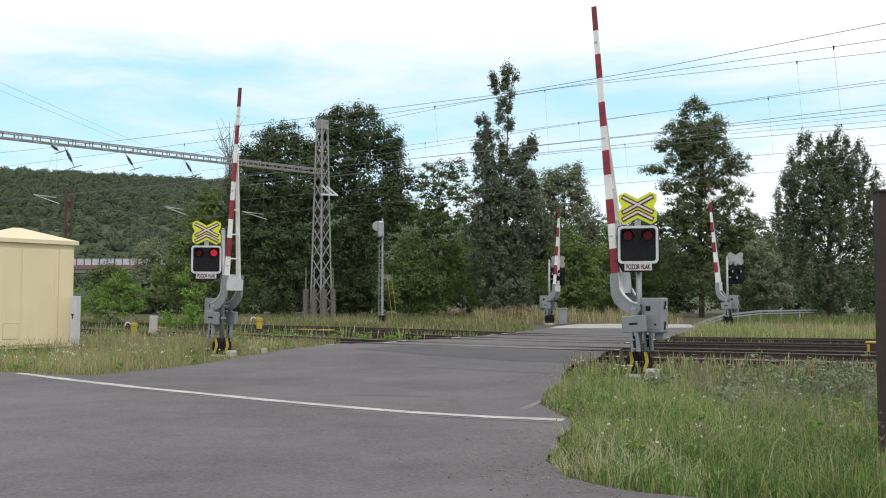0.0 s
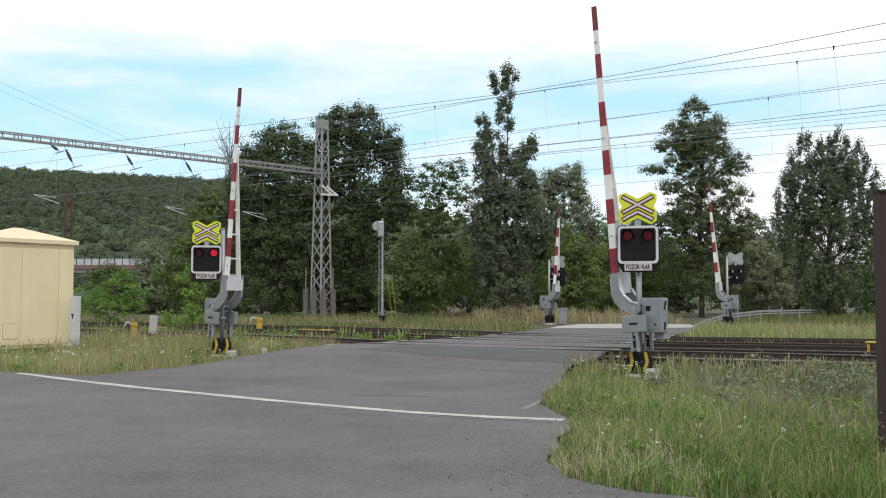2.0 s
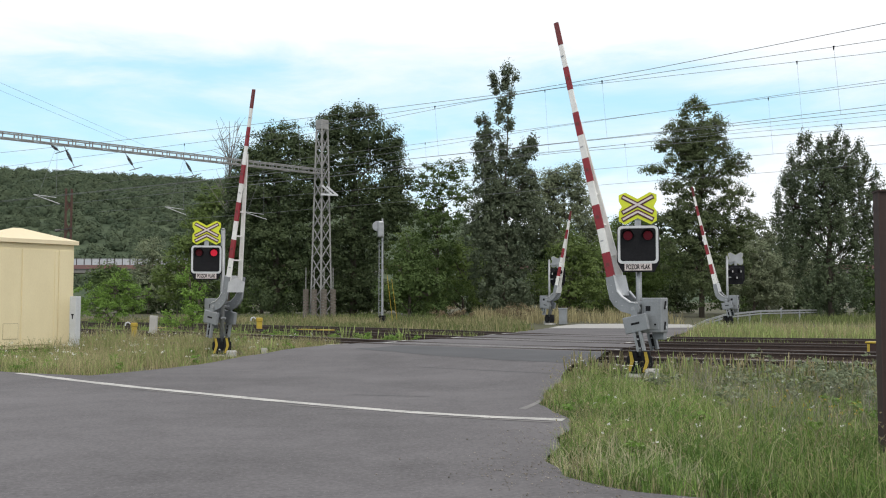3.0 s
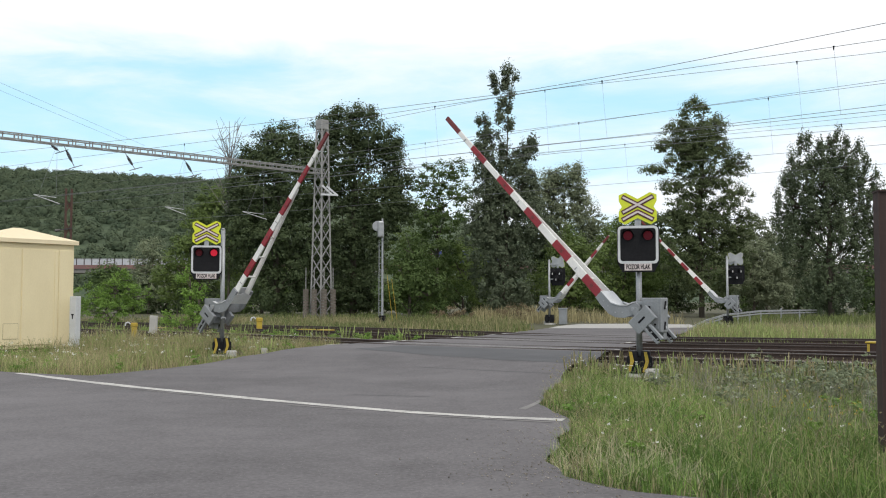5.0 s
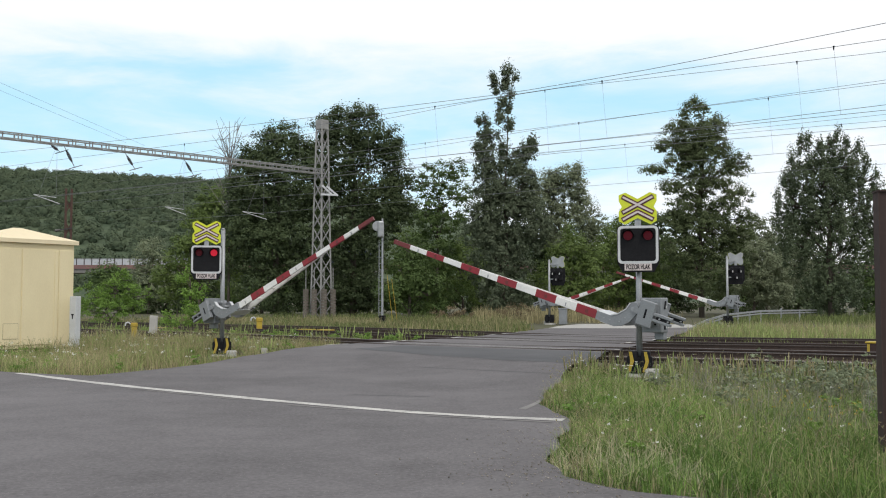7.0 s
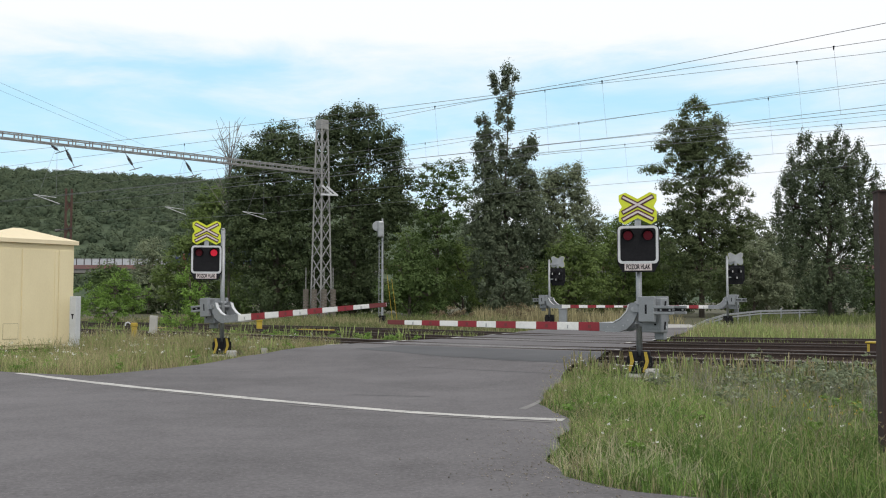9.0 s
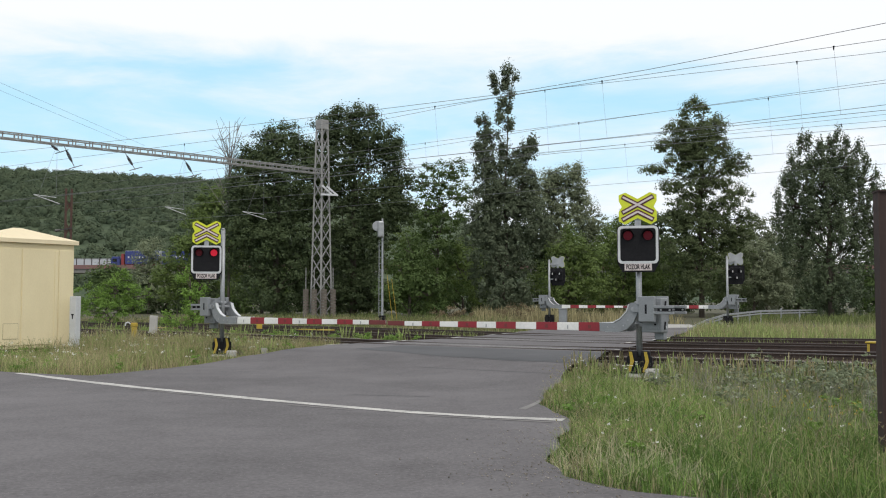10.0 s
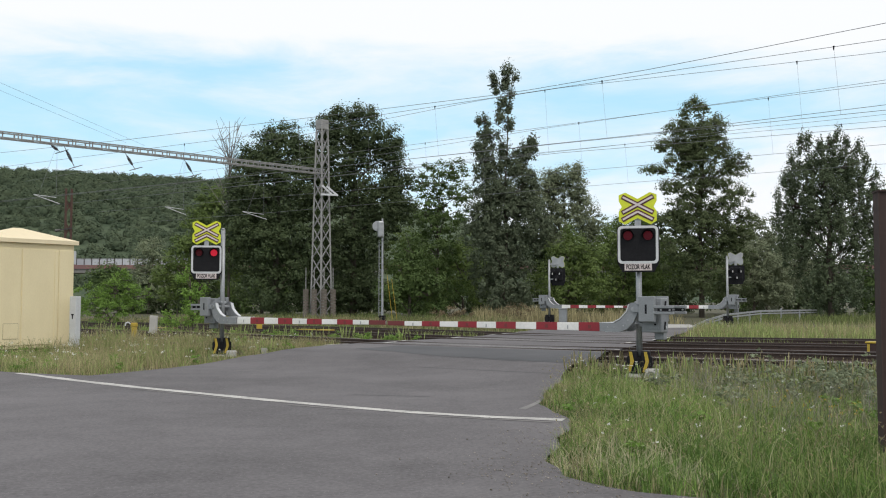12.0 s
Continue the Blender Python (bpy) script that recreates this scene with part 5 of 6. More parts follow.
def build_tree(x, y, blobs, mat, label, category="tree", density=9.5, leaf=0.15, spread=0.34, trunk=0.22, seed=1, name="tree", turn=0.0, tall=0.95, droop=0.25, per=None, core=1.0):
    z0 = ground_z(x, y) - 0.04
    t = thing(name, pose(x, y, z0, 0, 0, turn), label, category)
    rng = np.random.default_rng(seed)
    co, fc, c = leaf_cloud(rng, blobs, density, leaf, spread, per or (95 if y < 86 else 50), tall, droop, core)
    bm = bmesh.new()
    top = max(b[1] for b in blobs)
    pts = [Vector((0, 0, -0.2))]
    kx = [b[0] for b in sorted(blobs, key=lambda b: -b[1])[:2]]
    for i in range(1, 7):
        s = i / 6
        pts.append(Vector((sum(kx) / len(kx) * s * s + 0.12 * rng.normal(), 0.12 * rng.normal(), top * s)))
    for i in range(6):
        rod(bm, pts[i], pts[i + 1], trunk * (1 - i / 6.6), trunk * (1 - (i + 1) / 6.6), 9)
    part("trunk", bm, BARK, t, smooth=True)
    bm = bmesh.new()
    for bx, bz, rx, rz in blobs:
        s = min(0.92, max(0.12, (bz - rz * 0.9 - 0.3 * abs(bx)) / top))
        i = min(5, int(s * 6))
        a = pts[i].lerp(pts[i + 1], s * 6 - i)
        b = Vector((bx, 0.3 * rx * rng.normal(), bz))
        mid = a.lerp(b, 0.5) + Vector((0, 0, 0.12 * (b - a).length))
        rod(bm, a, mid, trunk * 0.42 * (1 - 0.6 * s), trunk * 0.28 * (1 - 0.6 * s), 6)
        rod(bm, mid, b, trunk * 0.28 * (1 - 0.6 * s), 0.02, 6)
        for _ in range(5):
            tip = b + Vector((rx * rng.uniform(-0.8, 0.8), 0.5 * rx * rng.uniform(-1, 1), rz * rng.uniform(-0.4, 0.9)))
            rod(bm, mid.lerp(b, rng.uniform(0.3, 1)), tip, 0.03, 0.01, 4)
    part("branchwork", bm, BARK, t)
    mesh_from("crown", co, fc, mat, t)
    return t


def build_trees():
    build_tree(-12.1, 72, [(-0.9, 10.9, 2.1, 2.5), (-1.7, 8.4, 2.5, 3.3), (0.3, 12.5, 2.1, 1.9), (1.6, 9.6, 2.5, 3.3), (-0.4, 5.5, 2.9, 3.3),
                           (-2.9, 5.9, 2.1, 3.7), (2.0, 5.1, 2.1, 3.7), (-0.2, 13.2, 1.0, 0.8), (0, 2, 3, 2), (1.8, 12.3, 1.2, 1.0), (-2.2, 11.4, 1.2, 1.2), (2.7, 11.0, 1.0, 1.2), (-3.1, 9.6, 1.0, 1.2)], LEAF_DARK,
               "dense dark green broadleaf tree behind the tracks", seed=11)
    build_tree(-6.7, 74, [(-0.3, 14.1, 2.3, 1.9), (1.4, 13.1, 2.3, 2.1), (-1.1, 11.6, 2.5, 2.5), (2.7, 12.2, 1.4, 1.5), (0.6, 9.9, 3.4, 2.5),
                          (-2.0, 13.9, 1.2, 1.5), (-0.7, 6.9, 3.4, 3.0), (2.3, 8.2, 2.1, 2.5), (-0.2, 3.9, 3.4, 3.0), (-1.1, 15.3, 0.8, 0.7),
                          (0.6, 15.4, 1.0, 0.7), (0, 1.6, 3.2, 1.8), (3.3, 10.6, 1.3, 1.4), (3.6, 8.6, 1.2, 1.8), (-3.0, 12.0, 1.1, 1.3), (-3.0, 9.6, 1.4, 1.6)], LEAF_DARK,
               "tall broad dark green tree with a rounded crown", density=9.5, seed=12, trunk=0.3)
    build_tree(-0.6, 78, [(-0.2, 10.8, 1.3, 1.9), (1.3, 11.7, 1.3, 1.0), (-0.9, 8.1, 1.8, 2.2), (0.9, 8.1, 1.8, 2.2), (-0.0, 5.4, 2.2, 2.7),
                          (0.0, 2.7, 2.7, 2.2), (2.0, 9.6, 1.2, 1.2), (-1.2, 10.6, 0.8, 1.0)], LEAF_MID, "slight tree with a thin open crown", density=7.5, spread=0.26, per=75, core=0.3, seed=13, trunk=0.16)
    build_tree(4.2, 70, [(0.36, 17.2, 0.36, 0.75), (0.2, 16.5, 0.25, 0.4), (-0.55, 16.95, 0.30, 0.6), (-0.4, 16.3, 0.2, 0.3), (1.0, 17.2, 0.10, 0.12), (0.65, 15.9, 0.18, 0.25),
                         (0.15, 15.4, 0.18, 0.35), (0.5, 14.9, 0.2, 0.4), (-0.15, 15.1, 0.13, 0.3), (-1.4, 14.0, 0.42, 0.35), (-0.2, 14.3, 0.42, 0.45), (0.55, 13.7, 0.32, 0.5), (-0.9, 13.0, 0.75, 0.6), (-1.2, 11.9, 0.85, 0.9),
                         (-1.0, 10.6, 1.0, 1.2), (-0.8, 9.2, 1.3, 1.4), (0.05, 12.1, 0.35, 0.7), (0.1, 10.9, 0.5, 0.8), (2.25, 12.5, 0.40, 0.75), (1.7, 11.6, 0.65, 0.8), (1.0, 10.7, 0.75, 1.0), (1.7, 9.7, 1.0, 1.2),
                         (0.6, 8.6, 1.6, 1.4), (0.1, 7.0, 2.2, 2.0), (-1.5, 6.6, 1.6, 2.0), (-0.3, 4.2, 2.4, 2.2), (0.1, 1.8, 2.4, 1.8), (2.1, 6.6, 1.6, 2.0)], LEAF_POPLAR,
               "tall narrow poplar with separate leaf tufts at its top", density=22.0, leaf=0.14, spread=0.19, tall=1.7, droop=0.0, per=70, core=1.0, seed=14, trunk=0.13)
    build_tree(10.9, 88, [(0.2, 11.7, 1.8, 1.8), (-1.0, 11.9, 1.4, 1.3), (1.3, 9.7, 1.4, 1.9), (0.0, 7.9, 2.5, 2.5), (-2.0, 9.4, 2.0, 2.3),
                          (0.5, 4.9, 2.8, 3.0), (3.0, 6.4, 1.5, 2.0), (0.5, 2.2, 3.0, 2.2), (-1.8, 11.0, 1.6, 1.6), (0.9, 12.6, 0.9, 0.9), (2.4, 8.0, 1.2, 1.6)],
               LEAF_GREY, "soft grey-green willow behind the poplar", density=11.0, leaf=0.15, spread=0.30, tall=1.0, per=80, seed=15)
    build_tree(19.3, 74, [(-0.5, 15.9, 1.3, 0.8), (-1.5, 14.4, 1.4, 0.9), (1.1, 14.5, 1.5, 0.7), (-2.4, 12.9, 1.0, 0.6), (0.1, 12.4, 1.9, 1.2),
                          (2.9, 11.6, 1.0, 1.0), (-3.4, 11.0, 1.2, 0.45), (-2.0, 9.9, 1.1, 0.7), (-0.3, 9.6, 1.7, 1.2), (2.7, 9.2, 1.3, 0.9),
                          (0.1, 11.0, 1.3, 2.2), (0.8, 5.6, 1.8, 1.4), (2.4, 4.4, 1.8, 1.6), (1.4, 14.9, 0.5, 0.4), (0.9, 13.4, 0.9, 0.7), (2.3, 12.0, 0.5, 0.9), (-1.6, 11.6, 1.2, 0.9), (1.6, 10.6, 1.0, 0.9), (-1.0, 12.4, 1.4, 1.0), (0.2, 13.8, 1.5, 1.1), (-0.9, 8.2, 1.7, 1.3), (1.6, 8.0, 1.5, 1.2), (1.5, 12.9, 1.1, 0.8), (-1.4, 13.2, 1.0, 0.8), (0.5, 6.7, 2.4, 1.9), (3.7, 7.6, 1.0, 0.7), (-1.7, 5.6, 2.1, 2.3), (0.9, 3.1, 3.0, 2.5), (-2.6, 7.2, 1.6, 1.2), (2.6, 6.3, 1.8, 1.3), (-0.4, 7.4, 1.8, 1.2)], LEAF_LOCUST,
               "open locust tree with airy layered foliage", density=13.0, leaf=0.13, spread=0.25, tall=1.0, droop=0.7, per=85, core=0.5, seed=16)
    build_tree(25.9, 66, [(-0.2, 10.6, 1.0, 1.2), (-1.3, 10.2, 0.7, 1.2), (1.0, 10.4, 1.0, 1.2), (-0.6, 8.7, 2.0, 1.7), (1.7, 8.9, 1.0, 1.5),
                          (-2.5, 7.6, 0.7, 1.6), (0.1, 6.3, 3.0, 2.1), (-2.2, 5.1, 1.5, 1.9), (1.9, 5.1, 1.5, 2.3), (0.0, 2.9, 2.8, 2.3), (0.2, 1.4, 2.6, 1.4),
                          (-1.9, 11.6, 0.16, 0.9), (-1.4, 12.0, 0.14, 0.8), (-0.6, 11.7, 0.18, 0.7), (0.1, 11.9, 0.14, 0.7), (0.6, 12.1, 0.15, 0.8), (1.2, 11.5, 0.2, 0.8), (1.9, 11.3, 0.15, 0.9),
                          (2.5, 10.6, 0.16, 0.9), (-2.5, 10.4, 0.15, 1.0), (-3.0, 9.4, 0.18, 1.0), (3.0, 9.4, 0.18, 1.1), (-3.5, 7.9, 0.16, 0.9), (3.5, 8.4, 0.16, 1.0), (-1.9, 9.2, 1.1, 1.4), (0.6, 9.4, 1.6, 1.6), (2.6, 7.6, 1.2, 1.6), (-2.9, 6.4, 1.0, 1.4), (3.2, 6.0, 0.8, 1.4), (-0.8, 7.2, 2.2, 1.8)],
               LEAF_UPRIGHT, "dense dark upright tree with pointed shoots", density=14.0, leaf=0.13, spread=0.16, tall=2.6, droop=0.0, per=70, core=0.35, seed=17, trunk=0.25)
    for i, (x, y, blobs, mat, tag) in enumerate((
            (14.4, 80, [(-0.9, 5.0, 2.3, 2.5), (2.3, 4.1, 2.7, 3.0), (-0.5, 1.8, 2.7, 2.1)], LEAF_FRESH, "mid green thicket behind the crossing"),
            (16.6, 84, [(0.0, 7.6, 2.0, 2.2), (-1.6, 6.0, 1.8, 2.2), (1.8, 5.6, 2.0, 2.4), (0, 3, 2.6, 2.6)], LEAF_MID, "mid green tree in the belt of wood"),
            (27.5, 84, [(-2.6, 6.6, 1.8, 1.6), (0.0, 6.6, 2.2, 2.0), (-2.2, 4.6, 1.9, 2.0), (2.2, 4.2, 2.0, 2.4), (0, 2.4, 2.6, 2.4)], LEAF_GREY, "pale grey-green scrub under the trees"),
            (-2.4, 68, [(0.0, 2.6, 1.6, 2.2), (-1.2, 1.6, 1.3, 1.5), (1.4, 1.8, 1.5, 1.7), (0.3, 4.6, 1.0, 1.4)], LEAF_MID, "leafy green shrub at the wood's edge"),
            (9.3, 74, [(0.0, 4.6, 1.9, 2.2), (1.7, 3.4, 1.6, 2.2), (-1.4, 2.8, 1.5, 2.0), (0.3, 1.6, 2.2, 1.6)], LEAF_FRESH, "leafy mid green shrub by the far barrier"),
            (25.0, 80, [(-0.4, 3.5, 2.0, 2.6), (1.1, 3.8, 2.2, 2.2), (1.7, 2.2, 2.0, 2.0), (-0.2, 5.2, 1.5, 1.2)], LEAF_GREY, "grey-green willow scrub beside the far road"),
            (1.6, 80, [(0.0, 3.7, 2.7, 3.4), (-4.6, 4.1, 2.3, 3.9), (-2.5, 1.8, 2.7, 2.1)], LEAF_FRESH, "green undergrowth below the trees"),
            (-17.6, 52, [(0.6, 1.9, 1.3, 1.0), (-0.9, 1.6, 1.2, 0.8), (1.4, 1.6, 0.8, 0.9), (0.4, 2.6, 0.8, 0.5), (-1.9, 1.1, 0.9, 0.7), (-0.2, 0.8, 2.2, 0.8)], LEAF_BRIGHT, "rounded bright green bush by the tracks"),
            (-27.4, 92, [(-0.1, 6.2, 1.4, 1.3), (0.9, 4.8, 1.6, 1.5), (-0.6, 4.2, 1.5, 1.5), (0.6, 2.4, 2.2, 2.2)], LEAF_GREY, "pale grey-green willow bush near the bridge"),
            (-20.8, 84, [(1.2, 8.4, 1.8, 2.8), (0.2, 7.0, 1.9, 3.0), (-0.9, 5.0, 2.0, 3.0), (-2.4, 3.0, 1.9, 2.7), (2.4, 5.0, 2.4, 3.8), (1.6, 10.2, 1.0, 1.2)], LEAF_FRESH, "mid green trees at the wood's edge"),
            (0.3, 59, [(0.0, 0.5, 1.0, 0.6), (0.8, 0.35, 0.7, 0.45)], BRUSH, "mound of dry brown brush at the wood's edge"),
            (4.6, 59, [(0.0, 0.55, 1.1, 0.7), (-0.9, 0.35, 0.8, 0.5)], BRUSH, "mound of dry brown brush behind the far barrier"),
            (-9.2, 36, [(0.0, 1.3, 0.45, 0.8), (-0.25, 2.3, 0.25, 0.4), (0.35, 1.8, 0.25, 0.4), (0.1, 0.8, 0.6, 0.5), (-0.7, 0.7, 0.4, 0.5), (0.2, 2.7, 0.14, 0.3)], LEAF_BRIGHT, "slim young shrub growing behind the signal"))):
        near = y < 60
        build_tree(x, y, blobs, mat, tag, "bush", density=22.0 if near else 8.0, leaf=0.075 if near else 0.15, spread=0.13 if near else 0.33,
                   trunk=0.05 if near else 0.12, seed=30 + i, name="bush", per=60 if near else None, core=0.0 if near else 1.0)
    rng = np.random.default_rng(77)
    xs = [-31, -26, -22, -17, -12, -7, -2, 3, 8, 13, 18, 23, 28, 33, 38, 43]
    for i, x in enumerate(xs):
        h = rng.uniform(6.0, 8.5) if x > -20 else rng.uniform(3.6, 5.0)
        y = 94 + rng.uniform(-3, 4)
        blobs = [(rng.uniform(-2, 2), h * q, rng.uniform(1.8, 2.8), rng.uniform(1.6, 2.4)) for q in (0.75, 0.6, 0.45, 0.3, 0.2, 0.15)]
        build_tree(x, y, blobs, LEAF_DARK if i % 3 else LEAF_MID, "leafy dark tree in the belt of wood", density=5.0, leaf=0.24, spread=0.45, seed=50 + i, trunk=0.2)
    # leafless sapling
    t = thing("bare_tree", pose(-15.6, 72, 0.15), "leafless grey sapling with fine twigs", "bare tree")
    rng = np.random.default_rng(3)
    bm = bmesh.new()
    rod(bm, (0, 0, 0), (0, 0, 11.5), 0.10, 0.04, 8)
    part("trunk", bm, BARK, t)
    bm = bmesh.new()
    for i in range(34):
        z = rng.uniform(7, 12.5)
        a = Vector((0, 0, min(z, 11.4)))
        b = a + Vector((rng.normal() * 0.7, rng.normal() * 0.6, rng.uniform(1.2, 3.4)))
        rod(bm, a, b, 0.035, 0.012, 4)
        for _ in range(2):
            q = a.lerp(b, rng.uniform(0.4, 0.9))
            rod(bm, q, q + Vector((rng.normal() * 0.5, rng.normal() * 0.4, rng.uniform(0.4, 1.3))), 0.02, 0.008, 4)
    part("branchwork", bm, GREY_BARK, t)


GREY_BARK = material("grey_bark", (0.25, 0.24, 0.22), (0.16, 0.15, 0.14), 0.95, scale=5, grain=30)
build_trees()


# ---- grass ----
def blades(rng, x, y, h, w, lean=0.35):
    n = len(x)
    z0 = np.array([ground_z(a, b) for a, b in zip(x, y)]) - 0.05
    ang = rng.uniform(0, 2 * np.pi, n)
    fx, fy = np.cos(ang), np.sin(ang)
    la = rng.uniform(0, 2 * np.pi, n)
    lr = np.abs(rng.normal(0, lean, n)) * h
    lx, ly = np.cos(la) * lr, np.sin(la) * lr
    co = np.empty((n, 6, 3))
    for i, (s, ww) in enumerate(((0, 1.0), (0.55, 0.8), (1.0, 0.12))):
        cx, cy = x + lx * s * s, y + ly * s * s
        cz = z0 + h * s * (1 - 0.12 * s * (lr / np.maximum(h, 1e-3)))
        for j, sg in enumerate((-1, 1)):
            co[:, 2 * i + j] = np.stack([cx + sg * fx * w * ww / 2, cy + sg * fy * w * ww / 2, cz], 1)
    base = (np.arange(n) * 6)[:, None]
    fc = np.concatenate([base + np.array([0, 1, 3, 2]), base + np.array([2, 3, 5, 4])])
    return co.reshape(-1, 3), fc


def patch_noise(x, y, s, seed):
    return np.array([noise.noise((a * s, b * s, seed)) for a, b in zip(x, y)])


def scatter(seed, x0, x1, y0, y1, per, keep):
    rng = np.random.default_rng(seed)
    n = int((x1 - x0) * (y1 - y0) * per)
    x, y = rng.uniform(x0, x1, n), rng.uniform(y0, y1, n)
    ok = ~inside(ROAD_OUTLINE, x, y) & keep(x, y, 0.582 * x + 0.813 * y)
    return rng, x[ok], y[ok]


def grass(name, seed, area, per, keep, hmin, hmax, w, mat, label, lean=0.35, clump=0.8):
    rng, x, y = scatter(seed, *area, per, keep)
    c = patch_noise(x, y, clump, seed)
    ok = c > rng.uniform(-0.6, 0.28, len(x))
    x, y, c = x[ok], y[ok], c[ok]
    h = rng.uniform(hmin, hmax, len(x)) * (1 + 0.5 * c)
    for reach, cut in ((0.4, 0.88), (0.18, 0.75)):
        edge = np.zeros(len(x), bool)
        for dx, dy in ((reach, 0), (-reach, 0), (0, reach), (0, -reach)):
            edge |= inside(ROAD_OUTLINE, x + dx, y + dy)
        h = np.where(edge, h * cut, h)
    co, fc = blades(rng, x, y, h, w * rng.uniform(0.6, 1.4, len(x)), lean)
    return tagged(mesh_from(name, co, fc, mat), label, "grass", kind="stuff")


def seed_spikes(name, seed, area, per, keep, hmin, hmax, mat, label):
    """Upright stems with a thick seed head."""
    rng, x, y = scatter(seed, *area, per, keep)
    n = len(x)
    h = rng.uniform(hmin, hmax, n)
    z0 = np.array([ground_z(a, b) for a, b in zip(x, y)]) - 0.03
    lean = rng.normal(0, 0.13, (n, 2))
    prof = ((0.0, 0.004), (0.40, 0.005), (0.52, 0.011), (0.80, 0.013), (1.0, 0.003))
    co = np.empty((n, 5, 4, 3))
    for i, (s, r) in enumerate(prof):
        for k in range(4):
            a = k * np.pi / 2
            co[:, i, k] = np.stack([x + lean[:, 0] * h * s + r * np.cos(a), y + lean[:, 1] * h * s + r * np.sin(a), z0 + h * s], 1)
    q = np.array([[i * 4 + k, i * 4 + (k + 1) % 4, (i + 1) * 4 + (k + 1) % 4, (i + 1) * 4 + k] for i in range(4) for k in range(4)])
    fc = (q[None] + (np.arange(n) * 20)[:, None, None]).reshape(-1, 4)
    return tagged(mesh_from(name, co.reshape(-1, 3), fc, mat), label, "weeds", kind="stuff")


def flowers(name, seed, area, per, keep, hmin, hmax, r, mat, label, heads=5):
    rng, x, y = scatter(seed, *area, per, keep)
    n = len(x)
    h = rng.uniform(hmin, hmax, n)
    z = np.array([ground_z(a, b) for a, b in zip(x, y)]) + h
    c = np.repeat(np.stack([x, y, z], 1), heads, 0) + rng.normal(0, r * 1.6, (n * heads, 3)) * np.array([1, 1, 0.6])
    k = len(c)
    a = rng.normal(size=(k, 3))
    a /= np.linalg.norm(a, axis=1)[:, None]
    b = np.cross(a, rng.normal(size=(k, 3)))
    b /= np.linalg.norm(b, axis=1)[:, None]
    co = np.stack([c - a * r, c - b * r, c + a * r, c + b * r], 1)
    return tagged(mesh_from(name, co.reshape(-1, 3), np.arange(k * 4).reshape(k, 4), mat), label, "flowers", kind="stuff")


def clear_of_posts(x, y):
    """Trampled round the two near signal posts."""
    return (((x - 3.6) ** 2 + ((y - 18.7) / 1.9) ** 2) > 0.42) & (((x + 5.85) ** 2 + ((y - 25.6) / 2.2) ** 2) > 0.5)


